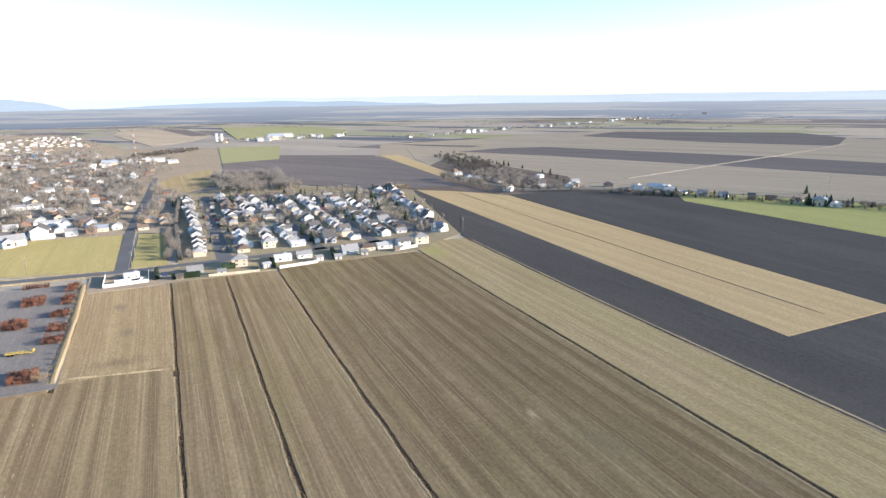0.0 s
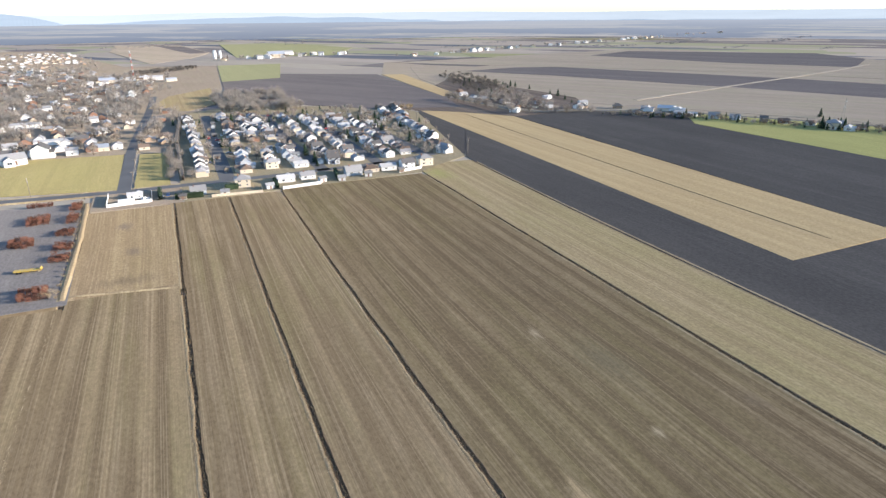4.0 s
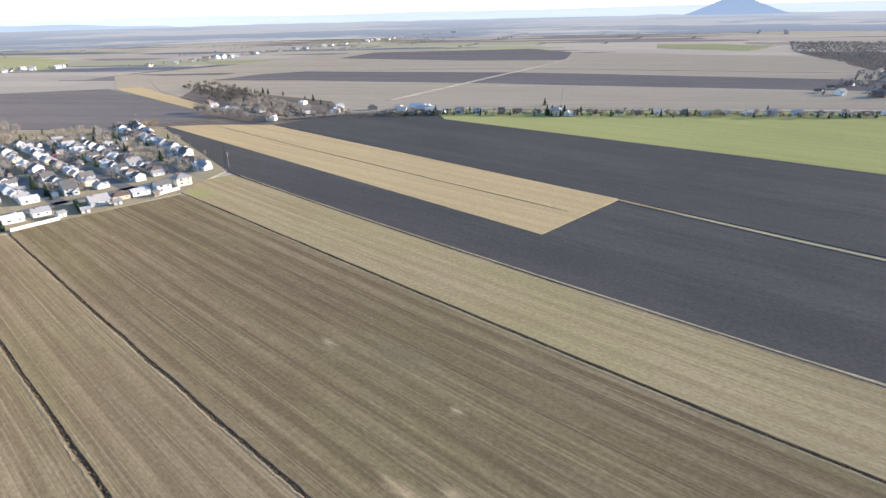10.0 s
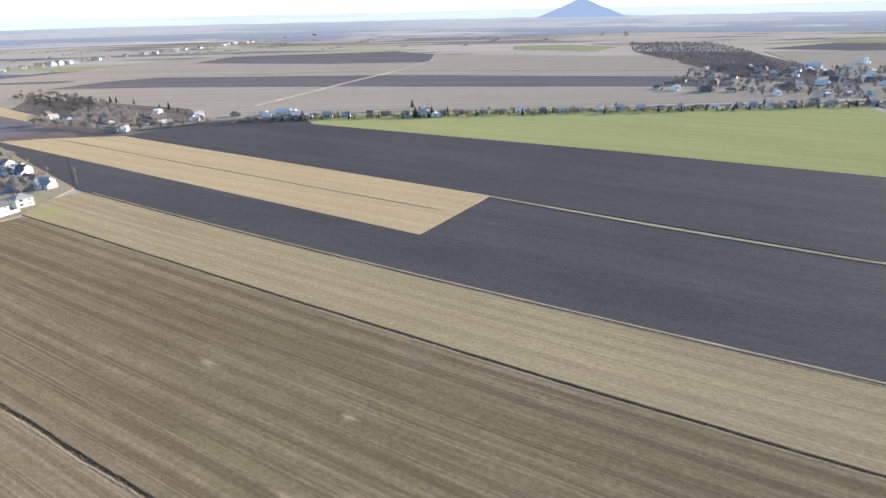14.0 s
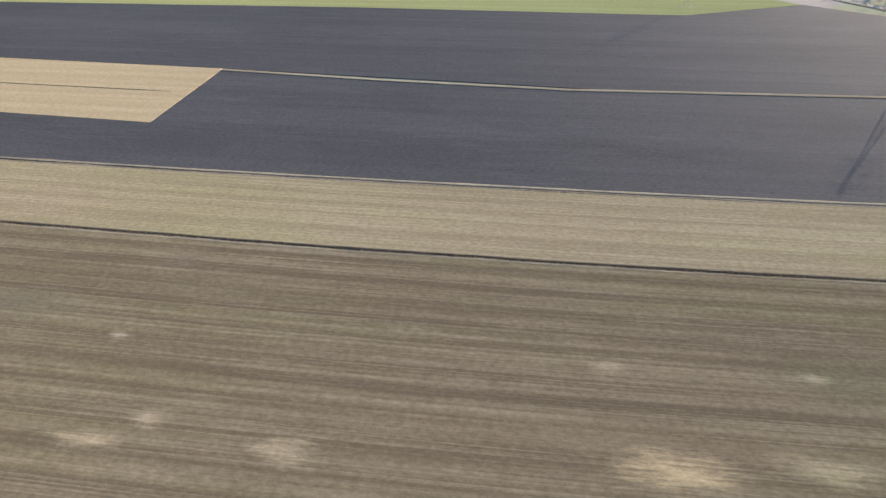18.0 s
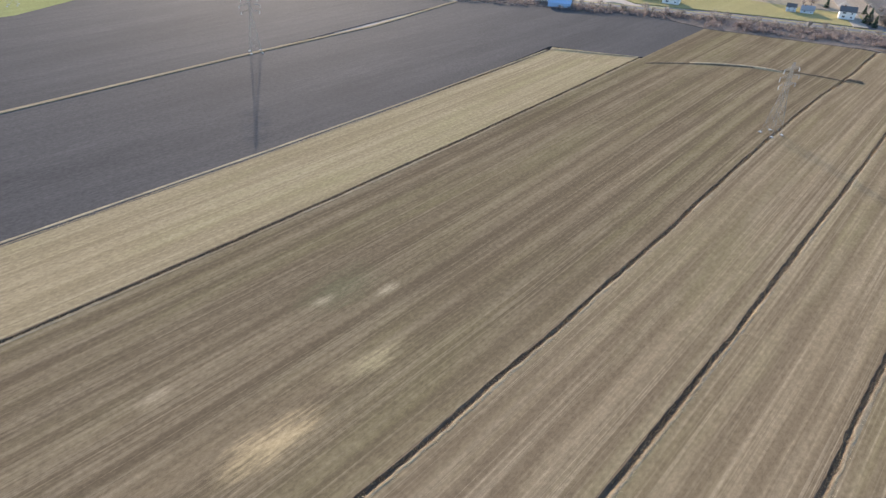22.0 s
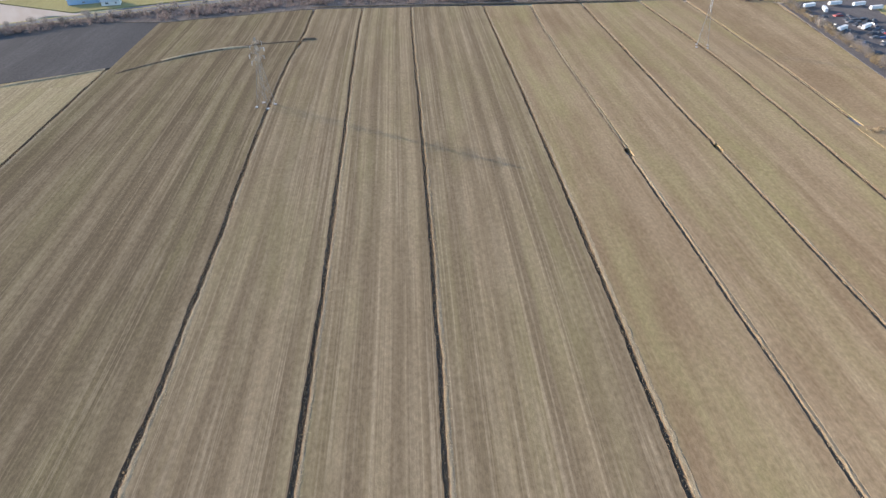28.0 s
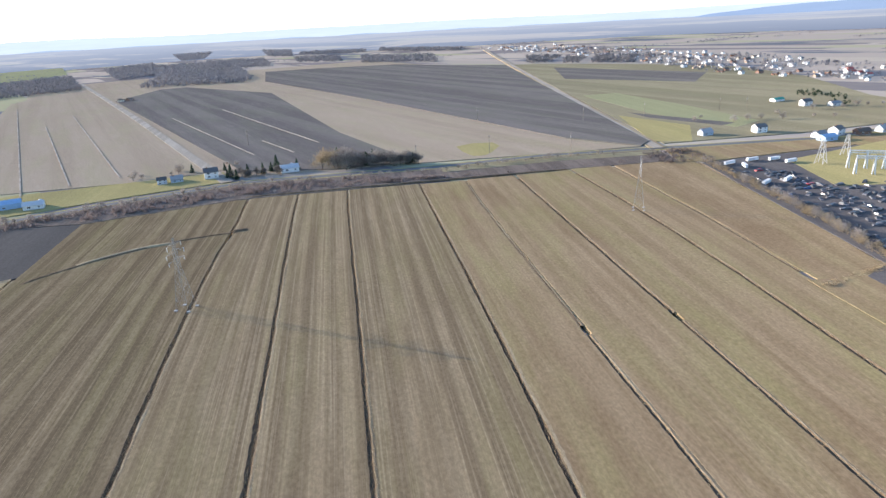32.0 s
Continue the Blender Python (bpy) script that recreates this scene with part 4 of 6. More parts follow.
        spots = [((wing[0] + wing[1]) / 2, -d / 2 - wing[2], 0, WIN_BIG), (-w * 0.3, -d / 2, 0, WIN_BIG), (-w * 0.28, d / 2, 180, WIN), (w * 0.2, d / 2, 180, WIN_BIG), (w / 2, -d * 0.15, 90, WIN)]
        if garage:
            spots.pop(1)
            m = M()
            for i in range(4):
                m.box(-1.3, -0.06, i * 0.55 + 0.02, 1.3, 0.02, i * 0.55 + 0.53)
            part("garage_door", m, WHITE, root).location = (w * 0.3, -d / 2, 0.05)
        floors = (1.2,) if h < 4 else (1.2, 3.7)
        for z in floors:
            for x, y, turn, me in spots:
                if z > 3 and y < -d / 2:
                    x, y = x, -d / 2
                ob = part("window", me, None, root)
                ob.matrix_basis = pose(x, y, z, 0, 0, turn)
    elif blind:
        m = M()
        m.box(-0.45, -0.06, 0.0, 0.45, 0.02, min(1.9, h - 0.25))
        part("shed_door", m, DOORM, root).location = (0, -d / 2, 0.1)
    else:
        for x, y, turn in ((-w * 0.25, -d / 2, 0), (w * 0.25, -d / 2, 0), (w / 2, 0, 90), (0, d / 2, 180)):
            part("window", WIN_BIG, None, root).matrix_basis = pose(x, y, 1.2, 0, 0, turn)
    return root


class Kind:
    """Keeps one built thing and puts it, or copies of it, in place."""

    def __init__(self, make):
        self.make, self.first = make, None

    def put(self, x, y, turn=0.0, size=1.0, z=None):
        m = pose(x, y, far_rise(x, y) if z is None else z, 0, 0, turn)
        if self.first is None:
            self.first = self.make()
            self.first.matrix_basis = m @ Matrix.Diagonal((size, size, size, 1))
            self.size = size
            return self.first
        ob = copy_thing(self.first, m)
        ob.scale = (size, size, size)
        return ob


class Pile:
    """Many far things of one sort, joined into one object."""

    def __init__(self, name, label, category):
        self.tags, self.shapes, self.put_in = (name, label, category), {}, []

    def put(self, kind, x, y, turn=0.0, size=1.0):
        self.put_in.append((kind, pose(x, y, far_rise(x, y), 0, 0, turn) @ Matrix.Diagonal((size, size, size, 1))))

    def shape(self, kind):
        if kind not in self.shapes:
            root, got = kind.make(), []
            for o in root.children_recursive:
                me = o.data
                co = np.array([o.matrix_basis @ v.co for v in me.vertices])
                got.append((co, [tuple(p.vertices) for p in me.polygons], [p.material_index for p in me.polygons], list(me.materials)))
            for o in (*root.children_recursive, root):
                bpy.data.objects.remove(o)
            self.shapes[kind] = got
        return self.shapes[kind]

    def build(self):
        v, f, mi, mats, base = [], [], [], [], 0
        for kind, m in self.put_in:
            a = np.array(m)
            for co, faces, idx, ms in self.shape(kind):
                v.append(co @ a[:3, :3].T + a[:3, 3])
                f += [tuple(base + k for k in q) for q in faces]
                for q in ms:
                    if q not in mats:
                        mats.append(q)
                mi += [mats.index(ms[k]) for k in idx]
                base += len(co)
        me = bpy.data.meshes.new(self.tags[0])
        me.from_pydata(np.concatenate(v).tolist(), [], f)
        for q in mats:
            me.materials.append(q)
        me.polygons.foreach_set("material_index", mi)
        me.update()
        return tagged(new(self.tags[0], me), self.tags[1], self.tags[2], kind="stuff")


class Into:
    """Puts a kind of thing into a pile."""

    def __init__(self, pile, kind):
        self.pile, self.kind = pile, kind

    def put(self, x, y, turn=0.0, size=1.0):
        self.pile.put(self.kind, x, y, turn, size)


NEAR = [Kind(lambda a=a: house(*a[:7], **a[7])) for a in (
    (11, 8, 3.2, 2.4, WHITE, R_GREY, "white sided bungalow with a grey gable roof", {}),
    (10, 9, 5.4, 2.6, WHITE, R_DARK, "white two-storey house with a dark gable roof", {}),
    (12, 9, 3.3, 2.2, BEIGE, R_BROWN, "beige bungalow with a brown hip roof", {"hip": True}),
    (10, 9, 5.5, 2.4, BEIGE, R_GREY, "beige two-storey house with a grey hip roof", {"hip": True}),
    (12, 8, 3.2, 2.5, BRICK, R_BROWN, "brown brick bungalow with a brown gable roof", {}),
    (11, 9, 3.4, 2.6, TANW, R_DARK, "tan brick bungalow with a dark hip roof", {"hip": True, "garage": False}),
    (10, 8, 5.2, 2.8, GREYW, R_DARK, "grey sided two-storey house with a dark gable roof", {"garage": False}),
    (12, 8, 3.1, 2.0, WHITE, R_PALE, "white bungalow with a pale roof", {"chimney": False}),
    (11, 8, 3.3, 3.2, BLUEW, R_GREY, "blue-grey cottage with a steep grey roof", {}))]
FAR = [Kind(lambda a=a: house(*a, full=False)) for a in (
    (12, 9, 3.4, 2.6, WHITE, R_PALE, "white house with a pale roof in the old town"),
    (11, 9, 5.4, 2.6, WHITE, R_GREY, "white two-storey house with a grey roof in the old town"),
    (12, 9, 3.6, 2.8, BEIGE, R_BROWN, "beige house with a brown roof in the old town"),
    (14, 10, 5.0, 3.0, BRICK, R_DARK, "brick house with a dark roof in the old town"),
    (12, 8, 3.4, 2.4, TANW, R_GREY, "tan house with a grey roof in the old town"))]
BARN = Kind(lambda: house(26, 12, 5, 4, BEIGE, R_METAL, "long farm barn with a sheet metal roof", full=False, chimney=False, name="barn", category="barn"))
BARN_BLUE = Kind(lambda: house(24, 11, 4.5, 2.6, R_BLUE, R_BLUE, "blue sheet metal farm shed beside the road", full=False, chimney=False, name="barn", category="barn"))
HALL = Kind(lambda: house(40, 16, 6, 2.2, WHITE, R_PALE, "long white commercial building", full=False, chimney=False, name="hall", category="building"))
SHED = Kind(lambda: house(3.4, 2.6, 2.2, 0.9, TIMBER, R_DARK, "small timber garden shed", full=False, blind=True, chimney=False, name="garden_shed", category="shed"))
SHED_W = Kind(lambda: house(4.0, 3.0, 2.3, 1.0, WHITE, R_GREY, "small white garden shed", full=False, blind=True, chimney=False, name="garden_shed", category="shed"))


def bare_tree(h, spread_w, seed, mat=TWIGS, label="bare winter tree with a grey-brown crown", twigs=650, name="tree"):
    rng = random.Random(seed)
    root = thing(name, label, name, "bare trees" if name == "tree" else "bushes")
    m, tips = M(), []
    base = h * rng.uniform(0.18, 0.28)
    m.tube((0, 0, -0.4), (rng.uniform(-.2, .2), rng.uniform(-.2, .2), base), h * 0.028, h * 0.02, 6)
    for k in range(9):
        a = k * 2.4 + rng.uniform(-.4, .4)
        z0 = base * rng.uniform(0.7, 1.0) + h * 0.03 * k
        ln = h * rng.uniform(0.28, 0.46)
        tilt = rng.uniform(0.3, 1.25)
        e = Vector((math.cos(a) * math.sin(tilt) * ln * spread_w, math.sin(a) * math.sin(tilt) * ln * spread_w, z0 + math.cos(tilt) * ln))
        m.tube((0, 0, z0), e, h * 0.012, h * 0.004, 4)
        tips.append(e)
        for q in range(3):
            f = e * rng.uniform(0.5, 0.9) + Vector((0, 0, z0 * 0.2))
            g = f + Vector((rng.uniform(-1, 1), rng.uniform(-1, 1), rng.uniform(0.1, 1))) * h * 0.14
            m.tube(f, g, h * 0.006, h * 0.003, 3)
            tips.append(g)
    m.tube((0, 0, base), (rng.uniform(-.5, .5), rng.uniform(-.5, .5), h * 0.8), h * 0.018, h * 0.004, 5)
    part("trunk", m, BARK, root)
    m = M()
    for k in range(twigs):
        t = rng.choice(tips)
        p = t * rng.uniform(0.75, 1.0) + Vector((rng.gauss(0, 1), rng.gauss(0, 1), rng.gauss(0, 1))) * h * 0.075
        p.z = min(max(p.z, base * 0.55), h)
        d = Vector((p.x, p.y, 0)) * 0.5 / h + Vector((rng.gauss(0, 0.5), rng.gauss(0, 0.5), rng.uniform(0.1, 1)))
        d = d.normalized() * h * rng.uniform(0.07, 0.15)
        s = d.cross(Vector((rng.gauss(0, 1), rng.gauss(0, 1), rng.gauss(0, 1)))).normalized() * h * rng.uniform(0.006, 0.014)
        m.face([p - s, p + s, p + d])
    part("crown", m, mat, root)
    return root


def conifer(h, seed, label="dark green conifer with drooping branches"):
    rng = random.Random(seed)
    root = thing("conifer", label, "tree", "conifers")
    m = M()
    m.tube((0, 0, -0.4), (0, 0, h * 0.9), h * 0.022, h * 0.006, 6)
    part("trunk", m, BARK, root)
    m = M()
    for k in range(420):
        u = rng.random() ** 0.8
        z = h * (0.06 + 0.9 * (1 - u))
        r = h * 0.29 * (0.08 + u) * rng.uniform(0.55, 1.1)
        a = rng.uniform(0, 2 * math.pi)
        c = Vector((math.cos(a), math.sin(a), 0))
        p = c * r * 0.25 + Vector((0, 0, z + h * 0.03))
        q = c * r + Vector((0, 0, z - h * 0.03 * rng.uniform(0.2, 1.4)))
        s = Vector((-c.y, c.x, 0)) * h * rng.uniform(0.028, 0.055)
        m.face([p, q - s, q + c * h * 0.02, q + s])
    m.face([(0.02 * h, 0, h * 0.85), (-0.01 * h, 0.017 * h, h * 0.85), (0, 0, h)])
    part("crown", m, NEEDLES, root)
    return root


TREES = [Kind(lambda s=s, w=w: bare_tree(11, w, s)) for s, w in ((1, 1.0), (2, 1.25), (3, 0.85), (4, 1.1))]
WILLOW = [Kind(lambda s=s: bare_tree(9, 1.3, s, TWIGS_TAN, "bare willow with a tan crown", 900)) for s in (11, 12)]
BUSH = [Kind(lambda s=s: bare_tree(4, 1.5, s, TWIGS, "bare grey-brown roadside bush", 420, "bush")) for s in (21, 22)]
BUSH_TAN = [Kind(lambda s=s: bare_tree(3.2, 1.6, s, TWIGS_TAN, "tan dead scrub bush by the ditch", 420, "bush")) for s in (25, 26)]
DARK = [Kind(lambda s=s, w=w: bare_tree(10, w, s, SHADETWIGS, "bare tree beside the road with shade-dark crown", 420)) for s, w in ((41, 1.0), (42, 1.3), (43, 0.85))]
SLIM = [Kind(lambda s=s, w=w: bare_tree(11, w, s, OLDTWIGS, twigs=400)) for s, w in ((31, 1.0), (32, 1.25), (33, 0.9))]
PINES = [Kind(lambda s=s, h=h: conifer(h, s)) for s, h in ((5, 12), (6, 9), (7, 14))]


def hedge(x0, y0, x1, y1, h, w, mat=NEEDLES, label="clipped dark cedar hedge", seed=1):
    rng = random.Random(seed)
    m = M()
    a, b = Vector((x0, y0, 0)), Vector((x1, y1, 0))
    d = (b - a)
    n = d.length
    d.normalize()
    s = Vector((-d.y, d.x, 0))
    for k in range(int(n * h * 7)):
        f = rng.choice((-1, 1))
        z = rng.uniform(0.0, h)
        p = a + d * rng.uniform(0, n) + s * f * w / 2 * rng.uniform(0.3, 1.0) + Vector((0, 0, z))
        e = Vector((rng.gauss(0, 1), rng.gauss(0, 1), rng.uniform(0, 1.5))).normalized() * 0.6
        g = e.cross(Vector((rng.gauss(0, 1), rng.gauss(0, 1), 0.2))).normalized() * 0.22
        m.face([p - g, p + g, p + e])
    lo = 0.28 * w
    for u in (-1, 1):
        q = [a + s * u * lo, b + s * u * lo]
        m.face([q[0], q[1], q[1] + Vector((0, 0, h * 0.92)), q[0] + Vector((0, 0, h * 0.92))])
    m.face([a - s * lo + Vector((0, 0, h * .92)), b - s * lo + Vector((0, 0, h * .92)), b + s * lo + Vector((0, 0, h * .92)), a + s * lo + Vector((0, 0, h * .92))])
    return tagged(part("hedge", m, mat), label, "hedge")


def car(body_mat, label, wheels=True):
    root = thing("car", label, "car", "parked cars" if wheels else "wrecked cars")
    m = M()
    prof = [(-2.15, 0.35), (-2.2, 0.75), (-1.9, 0.92), (0.9, 0.98), (2.05, 0.82), (2.15, 0.4)]
    for s in (-0.85, 0.85):
        m.v += [(x, s, z) for x, z in prof]
    n = len(prof)
    m.f += [tuple(range(n)), tuple(range(2 * n - 1, n - 1, -1))] + [(i, n + i, n + (i + 1) % n, (i + 1) % n) for i in range(n)]
    m.i += [0] * (n + 2)
    part("body", m, body_mat, root)
    m = M()
    lo = [(-1.85, 0.93), (0.95, 0.98)]
    hi = [(-1.35, 1.42), (0.25, 1.42)]
    q = [(lo[0][0], -.8, lo[0][1]), (lo[1][0], -.8, lo[1][1]), (lo[1][0], .8, lo[1][1]), (lo[0][0], .8, lo[0][1])]
    t = [(hi[0][0], -.65, hi[0][1]), (hi[1][0], -.65, hi[1][1]), (hi[1][0], .65, hi[1][1]), (hi[0][0], .65, hi[0][1])]
    for i in range(4):
        m.face([q[i], q[(i + 1) % 4], t[(i + 1) % 4], t[i]])
    part("cabin_glass", m, GLASS, root)
    m = M()
    m.box(-1.33, -.64, 1.41, 0.24, .64, 1.46)
    part("car_roof", m, body_mat, root)
    for x in (-1.35, 1.4) if wheels else ():
        for y in (-0.8, 0.8):
            m = M()
            m.tube((0, -0.12, 0), (0, 0.12, 0), 0.32, 0.32, 10)
            part("wheel", m, RUBBER, root).location = (x, y, 0.32)
    return root


PAINTS = [(plain_mat("car_paint_" + nm, c, 0.5, 0.0, vary=0.1), "parked %s car with dark windows" % nm) for nm, c in
          (("white", (0.7, 0.7, 0.7)), ("black", (0.03, 0.03, 0.035)), ("grey", (0.25, 0.26, 0.28)), ("red", (0.35, 0.04, 0.035)), ("blue", (0.05, 0.10, 0.25)))]
CARS = [Kind(lambda a=a: car(*a)) for a in PAINTS]
WRECK_PAINT = plain_mat("faded_wreck_paint", (0.10, 0.098, 0.105), 0.75, 0.0, vary=0.5, scale=1.0, tint=0.6)
WRECKS = Kind(lambda: car(WRECK_PAINT, "dull wrecked car without wheels in the scrap yard", False))


def trailer(label="white box trailer of a lorry"):
    root = thing("lorry_trailer", label, "trailer", "trailers")
    m = M()
    m.box(-6.5, -1.25, 1.15, 6.5, 1.25, 3.95)
    part("box", m, WHITE, root)
    m = M()
    m.box(-6.3, -0.5, 0.9, 6.3, 0.5, 1.15)
    part("chassis", m, STEEL, root)
    for x in (-5.4, -4.2):
        for y in (-1.0, 1.0):
            m = M()
            m.tube((0, -0.25, 0), (0, 0.25, 0), 0.5, 0.5, 10)
            part("wheel", m, RUBBER, root).location = (x, y, 0.5)
    for y in (-0.8, 0.8):
        m = M()
        m.box(3.9, y - 0.1, 0, 4.1, y + 0.1, 1.15)
        part("landing_leg", m, STEEL, root)
    return root


TRAILERS = Kind(trailer)


def utility_pole(h=10.5):
    root = thing("utility_pole", "grey wooden utility pole with a crossarm", "pole", "utility poles")
    m = M()
    m.tube((0, 0, -1), (0, 0, h), 0.19, 0.13, 8)
    part("pole", m, TIMBER, root)
    m = M()
    m.box(-1.2, -0.08, h - 0.9, 1.2, 0.08, h - 0.72)
    arm = part("crossarm", m, TIMBER, root)
    for x in (-1.05, 0, 1.05):
        m = M()
        m.tube((x, 0, h - 0.72), (x, 0, h - 0.45), 0.06, 0.05, 6)
        part("insulator", m, CONC, arm)
    m = M()
    m.tube((0.35, 0, h - 2.6), (0.35, 0, h - 1.6), 0.25, 0.25, 8)
    part("transformer", m, STEEL, root)
    return root


POLES = Kind(utility_pole)


def pylon(h=27):
    """A four-legged steel lattice tower with three pairs of arms."""
    root = thing("pylon", "galvanised steel lattice pylon standing in the fields", "pylon", "pylons")

    def half(z):
        return 2.6 - 1.9 * min(1, z / (h * 0.62)) if z < h * 0.62 else 0.7 - 0.45 * (z - h * 0.62) / (h * 0.38)
    lv = [0, 4.2, 8, 11.3, 14, 16.5, 18.7, 20.7, 22.6, 24.4, 26, h]
    for sx in (-1, 1):
        for sy in (-1, 1):
            m = M()
            for a, b in zip(lv, lv[1:]):
                m.tube((sx * half(a), sy * half(a), a - (0.5 if a == 0 else 0)), (sx * half(b), sy * half(b), b), 0.07, 0.055, 4)
            part("leg", m, STEEL, root)
            m = M()
            m.box(sx * 2.6 - 0.5, sy * 2.6 - 0.5, -0.6, sx * 2.6 + 0.5, sy * 2.6 + 0.5, 0.35)
            part("footing", m, CONC, root)
    for sx, sy in ((1, 0), (-1, 0), (0, 1), (0, -1)):
        m = M()
        for a, b in zip(lv, lv[1:]):
            p, q = half(a), half(b)
            if sx:
                m.tube((sx * p, -p, a), (sx * q, q, b), 0.032, 0.032, 3)
                m.tube((sx * p, p, a), (sx * q, -q, b), 0.032, 0.032, 3)
                m.tube((sx * q, -q, b), (sx * q, q, b), 0.028, 0.028, 3)
            else:
                m.tube((-p, sy * p, a), (q, sy * q, b), 0.032, 0.032, 3)
                m.tube((p, sy * p, a), (-q, sy * q, b), 0.032, 0.032, 3)
                m.tube((-q, sy * q, b), (q, sy * q, b), 0.028, 0.028, 3)
        part("bracing", m, STEEL, root)
    for z, ln in ((18.7, 4.2), (21.6, 4.8), (24.4, 3.8)):
        for s in (-1, 1):
            m = M()
            for y in (-0.45, 0.45):
                m.tube((s * 0.4, y, z), (s * ln, 0, z + 0.3), 0.045, 0.04, 3)
                m.tube((s * 0.4, y, z + 1.2), (s * ln, 0, z + 0.3), 0.045, 0.04, 3)
            arm = part("arm", m, STEEL, root)
            m = M()
            for i in range(5):
                m.tube((s * ln, 0, z + 0.25 - i * 0.28), (s * ln, 0, z + 0.1 - i * 0.28), 0.14, 0.14, 6)
            m.tube((s * ln, 0, z + 0.3), (s * ln, 0, z - 1.3), 0.03, 0.03, 4)
            part("insulator", m, WHITE, arm, "white insulator string")
    return root


PYLONS = Kind(pylon)


# ---- the housing estate ----
rng = random.Random(7)
WOOD_N = Pile("wood", "bare wood behind the housing estate and at the road bend", "trees")
GARDENS = Pile("garden_trees", "bare trees and conifers in the far gardens of the estate", "trees")
TOWN_TREES = Pile("wood", "bare trees among the houses of the old town", "trees")
TOWN_HOUSES = Pile("houses", "pale houses of the old town far off", "houses")
VILLAGE = Pile("houses", "houses of the village beyond the green field", "houses")
SOUTH_TOWN = Pile("houses", "houses of the southern town far off", "houses")
ROADSIDE = Pile("roadside_trees", "dark bare trees and conifers along the country road", "trees")
ESTATE = [NEAR[k] for k in (0, 0, 1, 1, 7, 7, 7, 8, 3, 2, 6, 5, 4)]
placed = []


def free(x, y, gap):
    return all((x - a) ** 2 + (y - b) ** 2 > max(gap, g) ** 2 for a, b, g in placed)


def put_house(x, y, turn, kinds=None, gap=7, size=1.0):
    placed.append((x, y, gap))
    return rng.choice(kinds or ESTATE).put(x, y, turn, size)


def row_of_houses(x_at, y0, y1, step, facing, skip=()):
    """Houses along a street: x_at(y) gives the row's line, facing the turn of their fronts."""
    y = y0
    while y < y1:
        if not any(a < y < b for a, b in skip):
            put_house(x_at(y) + rng.uniform(-1.8, 1.8), y, facing + rng.choice((0, 0, 0, 90)) + rng.uniform(-5, 5), size=rng.uniform(0.62, 0.82))
        y += step * rng.uniform(0.93, 1.08)


def slant(x0, y0, x1, y1):
    return lambda y: x0 + (x1 - x0) * (y - y0) / (y1 - y0)


row_of_houses(slant(20, 391, 26, 646), 392, 648, 10.9, 90)
row_of_houses(slant(47, 391, 57, 635), 392, 640, 10.9, -90, skip=((452, 478),))
row_of_houses(slant(62, 391, 72, 635), 396, 635, 12, 90, skip=((440, 486),))
row_of_houses(slant(78, 389, 82, 630), 391, 632, 11.1, 90, skip=((462, 480),))
row_of_houses(slant(101, 390, 108, 619), 392, 622, 11.1, -90)
row_of_houses(slant(115, 392, 123, 589), 394, 600, 11.1, 90)
row_of_houses(slant(139, 392, 150, 579), 394, 592, 11.1, -90)
row_of_houses(slant(153, 396, 159, 549), 398, 550, 10.9, 90)
row_of_houses(slant(181, 392, 219, 594), 390, 604, 10.6, -80)
row_of_houses(slant(196, 452, 203, 588), 462, 596, 12, 90)

# the houses between the field and the estate's first road
NEAR[7].put(-16, 357, 180, 0.62)
NEAR[8].put(15, 351, 180, 0.72)
NEAR[3].put(39, 357, 175, 0.84)
NEAR[7].put(63, 357, 180, 0.80)
NEAR[0].put(76, 359, 180, 0.76)
NEAR[8].put(103, 356, 178, 0.88)
NEAR[2].put(115, 359, 178, 0.76)
NEAR[7].put(126, 359, 178, 0.80)
NEAR[1].put(138, 357, 178, 0.80)
NEAR[3].put(152, 362, 178, 0.88)
for x, y in ((7, 343), (28, 342), (52, 345), (93, 345), (110, 348), (131, 349), (82, 347)):
    rng.choice((SHED, SHED_W)).put(x, y, rng.uniform(-20, 20))
for k in range(110):
    x, y = rng.uniform(14, 200), rng.uniform(390, 600)
    if free(x, y, 6.6) and x < 185 + (y - 392) * 0.19:
        rng.choice((SHED, SHED_W)).put(x, y, rng.choice((0, 90)) + rng.uniform(-8, 8))
        placed.append((x, y, 3))


def board_fence(pts, h, mat, label):
    """A fence along pts: posts, and a board panel between each pair of them."""
    root = thing("fence", label, "fence")
    for (x0, y0), (x1, y1) in zip(pts, pts[1:]):
        a, b = Vector((x0, y0, 0)), Vector((x1, y1, 0))
        n = max(1, round((b - a).length / 2.4))
        turn = math.degrees(math.atan2(y1 - y0, x1 - x0))
        st = (b - a).length / n
        for k in range(n):
            p = a + (b - a) * (k / n)
            m = M()
            m.box(-0.07, -0.07, -0.4, 0.07, 0.07, h + 0.1)
            part("post", m, mat, root).matrix_basis = pose(p.x, p.y, 0, 0, 0, turn)
            m = M()
            m.box(0.08, -0.03, 0.12, st - 0.08, 0.03, h)
            part("panel", m, mat, root).matrix_basis = pose(p.x, p.y, 0, 0, 0, turn)
    return root


board_fence([(-29, 365), (-29, 342), (-8, 344), (-8, 365)], 1.9, WHITE, "white board fence round a back garden")
board_fence([(58, 339), (80, 342)], 1.8, WHITE, "white board fence along the field")
board_fence([(130, 348), (146, 352)], 1.8, WHITE, "white board fence along the field")
board_fence([(21, 340), (47, 338), (48, 349)], 1.5, BEIGE, "pale board fence along the field")
TRAILERS.put(-20, 347, 6, 0.6)
